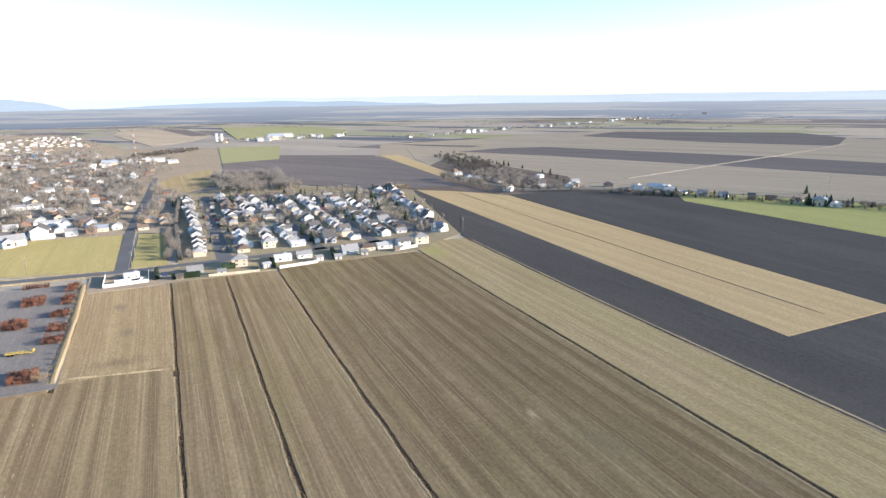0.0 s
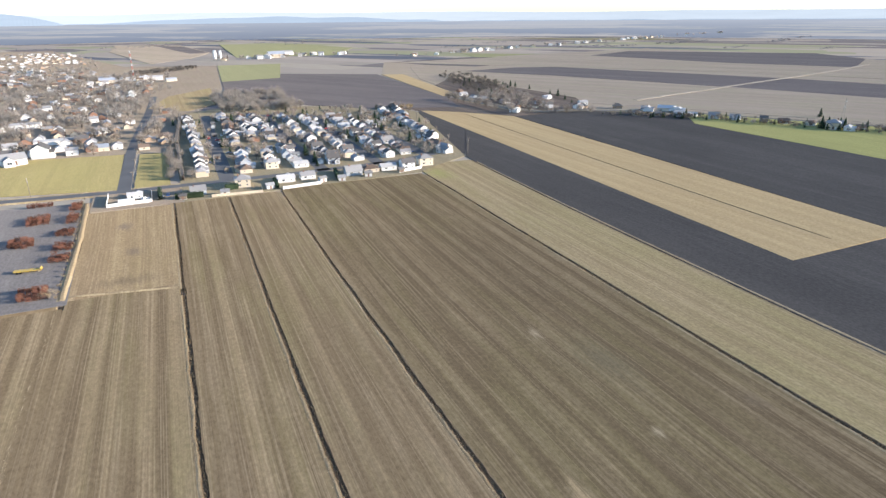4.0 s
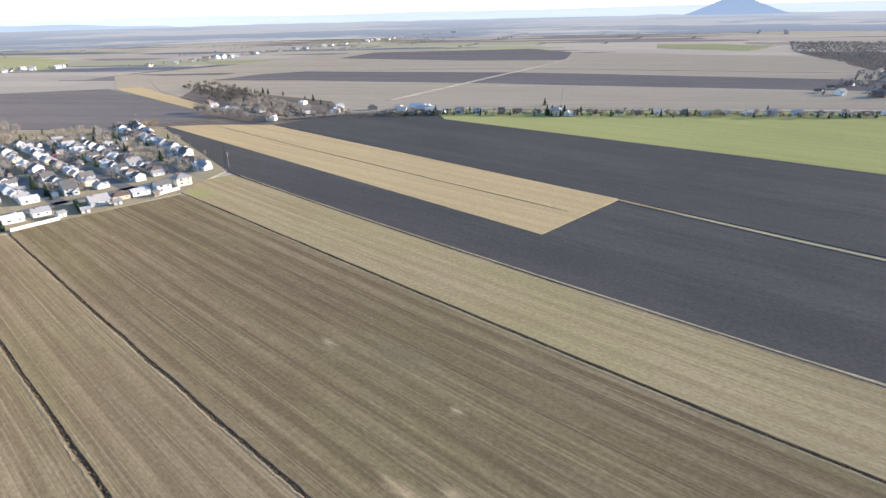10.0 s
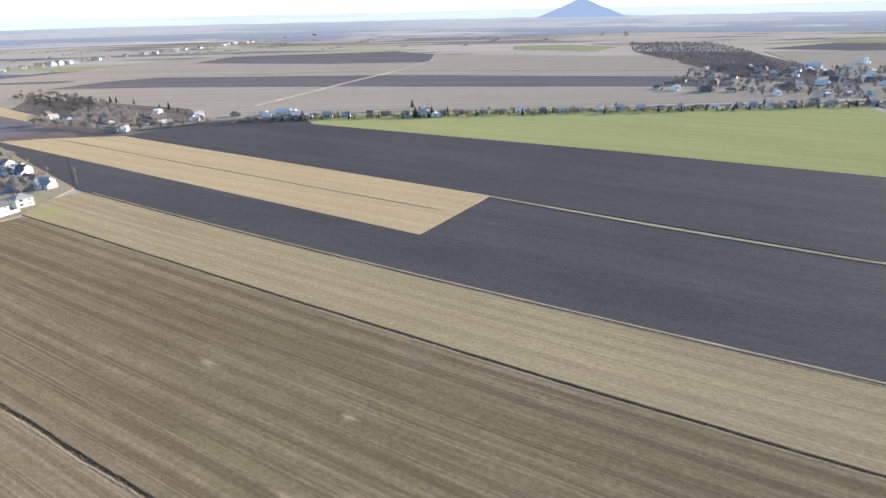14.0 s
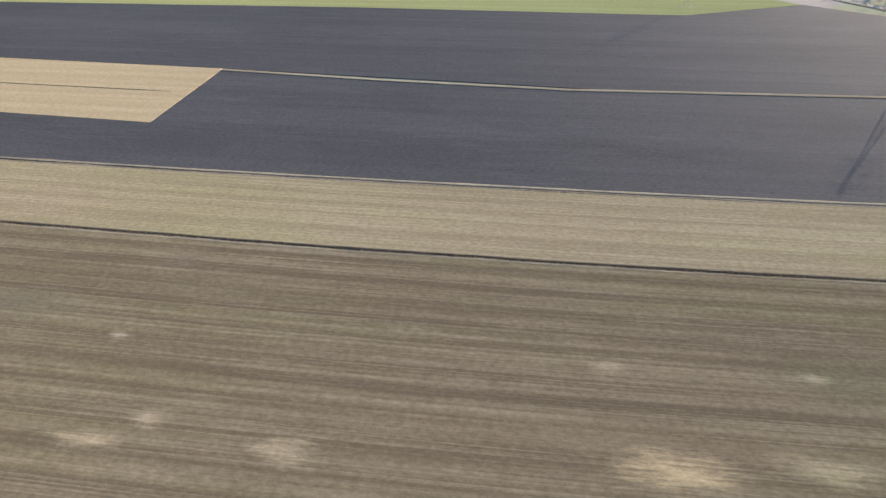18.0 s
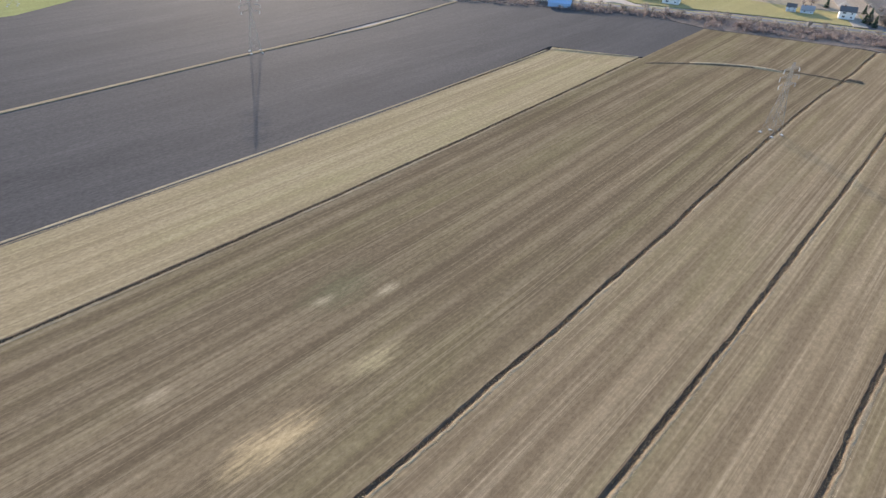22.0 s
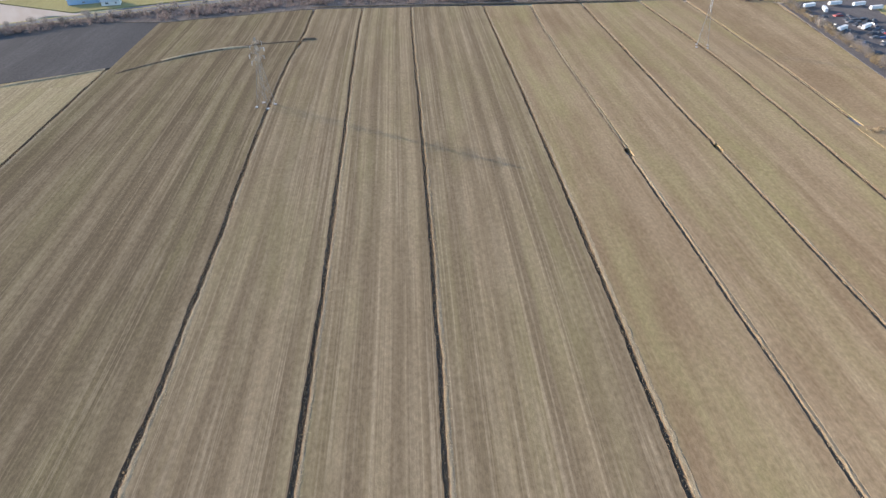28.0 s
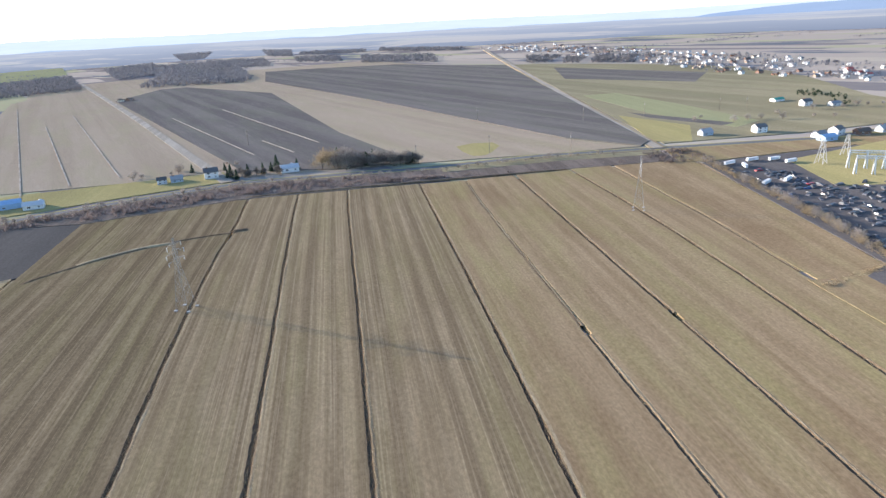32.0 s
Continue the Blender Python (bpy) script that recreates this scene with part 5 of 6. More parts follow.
CARS[0].put(-11, 351, 30)
CARS[2].put(-3, 351, 80)
CARS[4].put(0, 354, 85)
hedge(-4, 346, -4, 366, 2.6, 1.8, seed=2)
hedge(3, 344, 17, 343, 3.2, 2.4, seed=3)
hedge(29, 352, 36, 352, 3.4, 2.2, seed=4)
hedge(56, 342, 57, 361, 2.2, 1.6, seed=5)
hedge(91, 345, 95, 368, 2.6, 1.8, seed=6)
hedge(9, 385, 11, 492, 3.2, 2.4, TWIGS, "tall bare brown hedge behind the houses", 7)
hedge(11, 496, 21, 651, 4.0, 2.6, TWIGS, "tall bare brown hedge behind the houses", 8)
for k in range(34):
    y = rng.uniform(398, 620)
    s = rng.choice(((33.5 + (y - 384) * 0.033, 3.2), (90 + (y - 381) * 0.02, 2.8), (127 + (y - 384) * 0.04, 2.8), (165 + (y - 391) * 0.03, 3.2)))
    rng.choice(CARS).put(s[0] + rng.choice((-1, 1)) * (s[1] + rng.choice((0, 4))), y, rng.choice((88, 92, 268, 0)))
for y in range(400, 640, 38):
    POLES.put(28 + (y - 384) * 0.035, y, 90)
    POLES.put(189 + (y - 398) * 0.19, y + 6, 0, 0.9)
for y in (378, 413, 448, 476, 520, 560):
    POLES.put(-16 + (y - 392) * 0.025, y, 0, 0.95)
for x, y in ((-67, 383), (-118, 390), (-102, 367)):
    POLES.put(x, y, 90)
POLES.put(193, 382, 0)
for k in range(560):
    x, y = rng.uniform(12, 215), rng.uniform(386, 640)
    if x < 190 + (y - 390) * 0.19 and free(x, y, 3.6) and not 28 < x - (y - 384) * 0.035 < 38:
        kind, size = (rng.choice(TREES), rng.uniform(0.35, 0.8)) if rng.random() < 0.8 else (rng.choice(PINES), rng.uniform(0.3, 0.6))
        if y < 440:
            kind.put(x, y, rng.uniform(0, 360), size)
        else:
            GARDENS.put(kind, x, y, rng.uniform(0, 360), size)
        placed.append((x, y, 3))
for k in range(150):                      # the wood behind the estate
    x, y = rng.uniform(60, 140), rng.uniform(650, 810)
    WOOD_N.put(rng.choice(SLIM), x, y, rng.uniform(0, 360), rng.uniform(0.8, 1.25))
for x, y in ((232, 592), (236, 600), (227, 599)):
    rng.choice(WILLOW).put(x, y, rng.uniform(0, 360), 0.9)
for x, y in ((219, 605), (215, 598), (223, 611)):
    rng.choice(TREES).put(x, y, rng.uniform(0, 360), 0.8)
for k in range(10):
    rng.choice(TREES).put(4 + rng.uniform(-2, 4), 390 + k * 9, rng.uniform(0, 360), rng.uniform(0.5, 0.8))

# ---- the old town ----
for k in range(5000):
    x, y = rng.uniform(-400, 60), 496 + 804 * rng.random() ** 1.15
    if x > (6 + (y - 500) * 0.11 if y < 700 else -20 + (y - 700) * 0.1 if y < 1130 else -70 - (y - 1139) * 0.13) or abs(x + 20 - (y - 490) * 0.06) < 8 or not free(x, y, 11) or (640 < y < 1000 and rng.random() < 0.45):
        continue
    if len([p for p in placed if p[2] == 9.5]) > 560:
        break
    placed.append((x, y, 9.5))
    if y < 600 and x > -150:
        rng.choice(FAR).put(x, y, rng.choice((0, 90, 180, 270)) + rng.uniform(-6, 6), rng.uniform(0.6, 0.8))
    else:
        TOWN_HOUSES.put(rng.choice(FAR), x, y, rng.choice((0, 90, 180, 270)) + rng.uniform(-6, 6), rng.uniform(0.5, 0.8))
OLD_WOOD = [((-400, 640), (-30, 620), (30, 960), (-400, 1040)), ((-400, 540), (-110, 560), (-60, 640), (-400, 660))]
HALL.put(-76, 549, 4, 0.5)
HALL.put(-104, 643, 2, 0.6)
HALL.put(2, 1075, 2, 0.8)
HALL.put(-34, 1078, 2, 0.7)
BARN.put(-58, 1062, 0, 0.8)
BARN.put(28, 1040, 20, 0.6)
for k in range(150):                      # dark tree line before the far fields
    u = rng.random()
    TOWN_TREES.put(rng.choice(DARK), -30 + 112 * u, 1190 + 110 * u + rng.uniform(-40, 40), rng.uniform(0, 360), rng.uniform(0.45, 0.8))
BARN.put(-41, 505, 0, 0.55)
NEAR[0].put(-89, 480, 20, 1.3)
NEAR[1].put(-75, 498, 90, 1.2)
for k in range(1500):
    x, y = rng.uniform(-400, 50), rng.uniform(490, 1320)
    if x > (8 + (y - 500) * 0.11 if y < 690 else -12 + (y - 700) * 0.1 if y < 1130 else -70 - (y - 1139) * 0.13) or abs(x + 20 - (y - 490) * 0.06) < 6 or not free(x, y, 5):
        continue
    if y < 560 and x > -90:
        (rng.choice(TREES) if rng.random() < 0.93 else rng.choice(PINES)).put(x, y, rng.uniform(0, 360), rng.uniform(0.7, 1.2))
    else:
        TOWN_TREES.put(rng.choice(SLIM), x, y, rng.uniform(0, 360), rng.uniform(0.75, 1.35))
n = 0
for gx in range(16):
    for gy in range(15):
        x, y = -330 + gx * 20 + gy * 3 + rng.uniform(-5, 5), 1330 + gy * 44 + rng.uniform(-12, 12)
        if rng.random() < 0.8 and x < -88 - (y - 1330) * 0.13 and not (x > -185 and x - 0.22 * (1500 - y) > -180 and y < 1470):
            TOWN_HOUSES.put(FAR[rng.choice((0, 0, 1, 2, 4))], x, y, rng.choice((0, 90)) + 12, rng.uniform(0.6, 0.8))
        if x < -80 - (y - 1330) * 0.13:
            TOWN_TREES.put(rng.choice(SLIM), x + rng.uniform(8, 14), y + rng.uniform(-16, 16), 0, rng.uniform(0.4, 0.7))


def mast(h):
    root = thing("radio_mast", "slender red and white lattice radio mast", "mast")
    n = 9
    for k in range(n):
        m = M()
        a, b = h * k / n, h * (k + 1) / n
        for j in range(3):
            c, s = math.cos(j * 2.094), math.sin(j * 2.094)
            c2, s2 = math.cos(j * 2.094 + 2.094), math.sin(j * 2.094 + 2.094)
            m.tube((c, s, a), (c, s, b), 0.22, 0.22, 4)
            m.tube((c, s, a), (c2, s2, b), 0.12, 0.12, 3)
        part("section", m, WHITE if k % 2 == 0 else R_RED, root)
    return root


ob = mast(42)
ob.location = (-23, 1113, 0)


def silo(x, y, h, r):
    root = thing("silo", "tall pale concrete farm silo", "silo", "silos")
    m = M()
    m.tube((0, 0, -1), (0, 0, h), r, r, 16)
    part("barrel", m, WHITE, root)
    m = M()
    m.tube((0, 0, h), (0, 0, h + r * 0.6), r * 1.03, r * 0.15, 16)
    part("dome", m, R_METAL, root)
    root.location = (x, y, far_rise(x, y))
    return root


silo(141, 1563, 17, 4.0)
silo(153, 1564, 16, 3.6)
for xa, ya, xb, yb, k, near in ((150, 1500, 300, 1540, 26, 1), (300, 1560, 500, 1600, 16, 1), (500, 1400, 740, 1490, 12, 0), (740, 1490, 890, 1570, 15, 0), (890, 1590, 1250, 1710, 18, 0), (1250, 1710, 1660, 1880, 24, 0), (1660, 1880, 2200, 2020, 18, 0)):
    for q in range(k):                    # farms and trees along the far northern road
        u = rng.random()
        x, y = xa + (xb - xa) * u + rng.uniform(-14, 14), ya + (yb - ya) * u + rng.uniform(-20, 20)
        if q % 3 == 0:
            TOWN_HOUSES.put(FAR[rng.choice((0, 0, 1, 1, 2))], x, y, rng.uniform(0, 360), rng.uniform(0.8, 1.3))
        else:
            TOWN_TREES.put(rng.choice(SLIM), x, y, rng.uniform(0, 360), rng.uniform(0.8, 1.2))
BARN.put(275, 1546, 10, 1.5)
HALL.put(304, 1626, 5, 1.3)

# ---- the machinery yard with orange stacks ----
def leaning_frame():
    """One welded frame with two crossbars, leaning on its neighbour."""
    m = M()
    for x in (0, 1.86):
        m.box(x, 0, 0, x + 0.14, 0.14, 2.1)
    for z in (0.0, 0.7, 1.3, 1.96):
        m.box(0.14, 0.02, z, 1.86, 0.12, z + 0.14)
    m.tube((0.1, 0.07, 0.1), (1.9, 0.07, 1.3), 0.05, 0.05, 4)
    me = m.mesh("frame", RUST)
    me.transform(pose(0, 0, 0, 38, 0, 0))
    return me


FRAME = leaning_frame()


def rack_stack(nx, ny, label):
    """Rows of orange steel frames, leaning one on another."""
    root = thing("steel_frames", label, "metal frames", "stacked frames")
    for i in range(nx):
        for j in range(ny):
            part("frame", FRAME, None, root).matrix_basis = pose(i * 2.3 + rng.uniform(-.15, .15), j * 0.95 + rng.uniform(-.15, .15), rng.choice((0.02, 0.02, 0.5, 1.0)), rng.uniform(-10, 10), rng.uniform(-7, 7), rng.uniform(-14, 14))
    return root


for x, y, nx, ny, turn in ((-61, 324, 4, 14, 3), (-65, 357, 5, 4, 3), (-63, 291, 4, 12, 5), (-47, 302, 3, 9, -4), (-46, 282, 3, 8, -4), (-46, 268, 3, 8, -4), (-45, 322, 2, 14, -3), (-45, 343, 2, 14, -3), (-51, 230, 4, 11, 6)):
    ob = rack_stack(nx, ny, "rows of rusty orange steel frames leaning on gravel")
    ob.matrix_basis = pose(x, y, 0.0, 0, 0, turn)


def loader():
    root = thing("flatbed_trailer", "yellow flatbed trailer parked in the gravel yard", "trailer")
    m = M()
    m.box(-5.0, -1.2, 0.85, 4.4, 1.2, 1.1)
    for k in range(6):
        m.box(-4.9 + k * 1.8, -1.25, 1.1, -4.75 + k * 1.8, 1.25, 1.25)
    part("flatbed", m, YELLOW, root)
    m = M()
    m.box(3.9, -1.2, 1.1, 4.2, 1.2, 1.75)
    part("headboard", m, YELLOW, root)
    for y in (-0.8, 0.8):
        m = M()
        m.box(3.2, y - 0.1, 0, 3.4, y + 0.1, 0.9)
        part("landing_leg", m, STEEL, root)
    for x in (-3.8, -2.6):
        for y in (-1.0, 1.0):
            m = M()
            m.tube((0, -0.2, 0), (0, 0.2, 0), 0.45, 0.45, 10)
            part("wheel", m, RUBBER, root).location = (x, y, 0.45)
    return root


loader().matrix_basis = pose(-51.5, 260.5, 0, 0, 0, -5)
for k in range(26):                      # dead scrub along the yard's ditch
    y = 228 + k * 5.4
    rng.choice(BUSH_TAN).put(along(D0, y) - 2.2, y, rng.uniform(0, 360), rng.uniform(0.4, 0.8))
for x, y in ((-42, 230), (-57, 224), (-63, 225)):
    rng.choice(BUSH_TAN).put(x, y, 0, 1.5)

# ---- the road with houses past the black field ----
def lined(road_pts, t0, t1, step, off, kinds, jitter=3, size=(0.9, 1.15), turn=0):
    """Things along one side of a road (off metres to its left), from t0 to t1 metres."""
    d = 0.0
    for (x0, y0), (x1, y1) in zip(road_pts, road_pts[1:]):
        a, b = Vector((x0, y0)), Vector((x1, y1))
        ln = (b - a).length
        v = (b - a) / ln
        s = Vector((-v.y, v.x))
        at = (step - d % step) % step
        while at < ln:
            if t0 <= d + at <= t1:
                p = a + v * (at + rng.uniform(-jitter, jitter)) + s * (off + rng.uniform(-jitter, jitter))
                rng.choice(kinds).put(p.x, p.y, math.degrees(math.atan2(v.y, v.x)) + turn + rng.uniform(-6, 6), rng.uniform(*size))
            at += step
        d += ln


LOW = [NEAR[k] for k in (0, 2, 4, 5, 7, 8, 6)]
lined(ROAD_N, 220, 1050, 19, -20, LOW, size=(0.6, 0.85), turn=0)
lined(ROAD_N, 0, 260, 30, 18, LOW, size=(0.65, 0.85), turn=180)
BY_ROAD = [Into(ROADSIDE, k) for k in DARK * 4 + PINES[1:2] * 2]
lined(ROAD_N, 200, 1120, 4.2, -30, BY_ROAD, 7, (0.3, 0.75))
lined(ROAD_N, 230, 1100, 9, -38, BY_ROAD[-2:] + BY_ROAD[:3], 4, (0.4, 0.7))
lined(ROAD_N, 240, 1100, 18, -32, TREES + TREES + PINES[1:2], 8, (0.4, 0.85))
lined(ROAD_N, 260, 1100, 21, -10, DARK + PINES[:2], 3, (0.3, 0.6))
lined(ROAD_N, 0, 180, 9, -14, TREES, 6, (0.7, 1.2))
lined(ROAD_N, 0, 150, 12, 30, TREES, 10, (0.6, 1.0))
for x, y in ((388, 528), (439, 481), (458, 462), (463, 470)):
    NEAR[rng.choice((0, 2, 7))].put(x + rng.uniform(-3, 3), y, 40, 0.9)
BARN.put(456, 474, -50, 0.6)
NEAR[3].put(502, 334, -60, 1.0)
NEAR[7].put(507, 324, 30, 0.8)
for x, y in ((498, 326), (512, 331), (506, 341), (495, 339)):
    rng.choice(PINES).put(x, y, 0, 0.75)
PINES[2].put(550, 380, 0, 0.6)
for x, y in ((431, 823), (434, 776), (429, 620), (424, 629), (438, 732), (436, 741), (440, 700), (428, 790), (410, 566), (418, 590)):
    WOOD_N.put(rng.choice(PINES[:2]), x, y, 0, rng.uniform(0.45, 0.75))
for k in range(260):                     # the wood and gardens at the bend
    u = rng.random()
    x, y = 350 + 80 * u + rng.uniform(-24, 30), 560 + 400 * u * rng.uniform(0.6, 1) + rng.uniform(-20, 30)
    if free(x, y, 5):
        WOOD_N.put(rng.choice(DARK if u > 0.35 else SLIM) if rng.random() < 0.97 else PINES[1], x, y, rng.uniform(0, 360), rng.uniform(0.5, 0.9))
for x, y in ((334, 676), (333, 627), (354, 637), (382, 589), (329, 550), (321, 535), (368, 564), (406, 608), (413, 550), (343, 705)):
    NEAR[rng.choice((0, 2, 4, 7))].put(x, y, rng.uniform(0, 360), 0.8)

# ---- the road east of the black field, and the village beyond ----
lined(ROAD_E, 170, 345, 24, -17, NEAR, size=(0.65, 0.9), turn=0)
lined(ROAD_E, 330, 620, 5, -6, [Into(ROADSIDE, k) for k in DARK], 2, (0.12, 0.3))
lined(ROAD_E, 30, 360, 5, -26, [Into(ROADSIDE, k) for k in DARK + PINES[:1]], 7, (0.4, 0.85))
lined(ROAD_E, 0, 190, 8, -9, BUSH, 2, (0.7, 1.3))
lined(ROAD_E, 0, 170, 16, 9, BUSH, 2, (0.5, 1.0))
for x, y, t in ((527, -166, 50), (514, -186, 55), (549, -152, 30)):
    NEAR[7].put(x, y, t, 1.0)
BARN.put(519, -176, 55, 0.5)
for k in range(8):
    CARS[k % 5].put(500 + k * 5.5, -222 + k * 4.4, 40)
for k in range(60):
    WOOD_N.put(rng.choice(SLIM), 715 + rng.uniform(-28, 28), -82 + rng.uniform(-10, 10), rng.uniform(0, 360), rng.uniform(0.5, 0.8))
for k in range(80):
    x, y = rng.uniform(790, 1150), rng.uniform(-60, 190)
    if free(x, y, 16):
        placed.append((x, y, 12))
        VILLAGE.put(rng.choice(FAR), x, y, rng.uniform(0, 360), rng.uniform(0.65, 0.9))
BARN.put(1165, 40, 85, 0.9)
BARN.put(919, 18, 80, 0.6)
HALL.put(1287, -27, 80, 0.5)
for x in (1262, 1274):
    silo(x, -30, 9, 3.0)


def thicket(label, pts, h, blades=26, mat=FARTWIGS, seed=3):
    """Far woods: many small bare trees in one mesh."""
    r = random.Random(seed)
    m = M()
    for x, y in pts:
        z0 = far_rise(x, y) - 0.3
        k = h * r.uniform(0.6, 1.25)
        m.tube((x, y, z0), (x, y, z0 + k * 0.5), 0.3, 0.2, 3)
        for _ in range(blades):
            a, u = r.uniform(0, 6.283), r.random()
            w = k * 0.42 * math.sin(math.pi * (0.15 + 0.8 * u))
            p = Vector((x + math.cos(a) * w * 0.5, y + math.sin(a) * w * 0.5, z0 + k * (0.2 + 0.6 * u)))
            e = Vector((math.cos(a) * w * 0.8, math.sin(a) * w * 0.8, k * r.uniform(0.08, 0.3)))
            s = Vector((-math.sin(a), math.cos(a), 0)) * k * r.uniform(0.09, 0.17)
            m.face([p - s, p + s, p + e])
    return tagged(part("wood", m, mat), label, "trees", kind="stuff")


def scatter(n, fn, seed):
    r = random.Random(seed)
    return [fn(r) for _ in range(n)]


def grove(label, shapes, h, step, seed, mat=FARTWIGS, clumps=9, leaf=0.15):
    """Far wood: bare crowns of many small tufts, close together inside each four-cornered lot."""
    r = random.Random(seed)
    m = M()
    for a, b, c, d in shapes:
        a, b, c, d = (Vector(p) for p in (a, b, c, d))
        area = abs((b - a).cross(d - a)) / 2 + abs((b - c).cross(d - c)) / 2
        for _ in range(int(area / step ** 2)):
            u, v = r.random(), r.random()
            p = (a * (1 - u) + b * u) * (1 - v) + (d * (1 - u) + c * u) * v
            z0 = far_rise(p.x, p.y) - 0.3
            k = h * r.uniform(0.65, 1.2)
            for _ in range(clumps):
                q = Vector((p.x + r.gauss(0, k * 0.2), p.y + r.gauss(0, k * 0.2), z0 + k * r.uniform(0.1, 0.75)))
                e = Vector((r.gauss(0, 0.5), r.gauss(0, 0.5), r.uniform(0.4, 1))) * k * (0.15 + leaf)
                s = Vector((r.gauss(0, 1), r.gauss(0, 1), r.gauss(0, 0.4))).normalized() * k * leaf * r.uniform(0.65, 1.35)
                m.face([q - s, q + s, q + s * 0.4 + e, q - s * 0.5 + e])
    return tagged(part("wood", m, mat), label, "trees", kind="stuff")


grove("dense bare trees of the old town", OLD_WOOD, 8, 15, 38, OLDTWIGS, 40, 0.05)
grove("bare wood beyond the village", [((1529, 423), (985, 122), (1186, 85), (1568, 180)), ((1568, 180), (1529, 423), (1900, 540), (1950, 330))], 4.5, 8, 41, clumps=10)
grove("bare trees round the roadside farm", [((640, -195), (600, -165), (560, -150), (575, -195))], 8, 7, 39)
thicket("bare trees among the village houses", scatter(260, lambda r: (r.uniform(780, 1180), r.uniform(-80, 200)), 42), 7)
grove("dark wood in the pale field by the road", [((704, -73), (694, -112), (768, -120), (765, -82))], 7, 5, 40)
grove("bare wood beyond the southern fields", [((417, -1382), (201, -1378), (256, -1664), (482, -1800)), ((401, -1993), (222, -1972), (290, -2400), (500, -2450)), ((560, -1700), (490, -1900), (700, -2500), (800, -2300)), ((620, -2600), (560, -2700), (640, -3300), (800, -3200)), ((300, -2600), (200, -2500), (240, -3000), (400, -3200)), ((377, -1459), (198, -1435), (398, -2361), (687, -2325))], 9, 9, 43)
grove("bare wood at the field's end", [((680, -1290), (551, -1453), (760, -1950), (890, -1780)), ((900, -1200), (680, -1290), (890, -1780), (1150, -1700))], 9, 8, 44)
grove("blocks of bare wood far behind the fields", [((157, -2089), (17, -1988), (30, -2350), (183, -2380)), ((-39, -1856), (-231, -1686), (-267, -2050), (-49, -2250)), ((180, -2560), (-60, -2480), (-80, -2700), (190, -2800)), ((-120, -2500), (-380, -2200), (-420, -2400), (-140, -2750))], 9, 10, 45)
grove("blocks of bare wood before the southern town", [((-394, -1435), (-440, -1396), (-530, -1600), (-467, -1690)), ((-455, -1360), (-480, -1330), (-560, -1500), (-530, -1560)), ((-500, -1310), (-569, -1250), (-669, -1450), (-590, -1520))], 8, 8, 50)
for a0, a1, seed in ((-0.5, 1.3, 46), (2.3, 4.1, 47)):
    far = random.Random(seed)
    lots = []
    for k in range(46):
        a, r = far.uniform(a0, a1), far.choice((1950, 2200, 2350, 2550))
        x, y = r * math.sin(a), r * math.cos(a)
        w, d = far.uniform(20, 140), far.uniform(5, 14)
        lots.append(((x - w, y - 0.3 * w), (x + w, y + 0.3 * w), (x + w, y + 0.3 * w + d), (x - w, y - 0.3 * w + d)))
    grove("far belts of bare trees between the fields", lots, 6, 7, seed, clumps=7)
thicket("row of dark conifers in the southern town", [(x + 0.3 * (y + 600), y) for x, y in scatter(34, lambda r: (r.uniform(-500, -465), r.uniform(-680, -560)), 48)], 5, 26, NEEDLES)

# ---- the road and farms south of the strips ----
lined(ROAD_W, 30, 560, 7, -13, BUSH, 3, (0.6, 1.35), 0)
lined(ROAD_W, 120, 330, 9, -9, TREES, 3, (0.3, 0.6))
for x, y, k, s in ((190, -418, 7, 0.9), (96, -466, 1, 0.9), (118, -462, 8, 0.7), (127, -459, 6, 0.6), (43, -467, 7, 1.0)):
    NEAR[k].put(x, y, 15, s)
BARN_BLUE.put(209, -423, 20, 0.75)
BARN_BLUE.put(234, -352, 30, 0.6)
for x, y in ((242, -343), (249, -353), (282, -368), (289, -359)):
    NEAR[rng.choice((0, 2, 5))].put(x + 10, y - 16, 30, 1.0)
for x, y, s in ((56, -472, 0.8), (61, -466, 0.7), (53, -479, 0.9), (38, -471, 0.6), (-1, -482, 0.8), (-16, -478, 0.7), (114, -489, 0.5), (91, -488, 0.5)):
    rng.choice(PINES).put(x, y, rng.uniform(0, 360), s)
for x, y in ((20, -463), (12, -468), (16, -474)):
    rng.choice(WILLOW).put(x, y, rng.uniform(0, 360), 1.75)
for k in range(60):
    x = rng.uniform(-48, 12)
    (rng.choice(DARK + TREES) if rng.random() < 0.94 else rng.choice(PINES[:2])).put(x, -457 - rng.uniform(0, 26) * (x + 60) / 70, rng.uniform(0, 360), rng.uniform(0.8, 1.0 + 0.7 * (x + 50) / 70))
for k in range(26):                      # bare trees and conifers round the first farm
    x = rng.uniform(48, 84)
    (rng.choice(DARK) if rng.random() < 0.7 else rng.choice(PINES[:2])).put(x, -452 - rng.uniform(0, 22), rng.uniform(0, 360), rng.uniform(0.4, 0.8))
for k in range(10):
    x = rng.uniform(84, 160)
    rng.choice(TREES).put(x, -492 + (x - 84) * 0.25 - rng.uniform(0, 20), rng.uniform(0, 360), rng.uniform(0.4, 0.7))
for x, y, t in ((-275, -478, 10), (-317, -473, 0), (-341, -438, 20), (-358, -442, 20), (-374, -436, 0), (-395, -440, 10), (-437, -581, 0), (-458, -569, 0), (366, -1119, 20), (354, -1127, 60)):
    rng.choice(NEAR).put(x, y, t, 0.85)
ob = house(16, 10, 4, 2.4, R_BLUE, R_BLUE, "blue metal workshop beside the road", full=False, chimney=False, name="workshop", category="workshop")
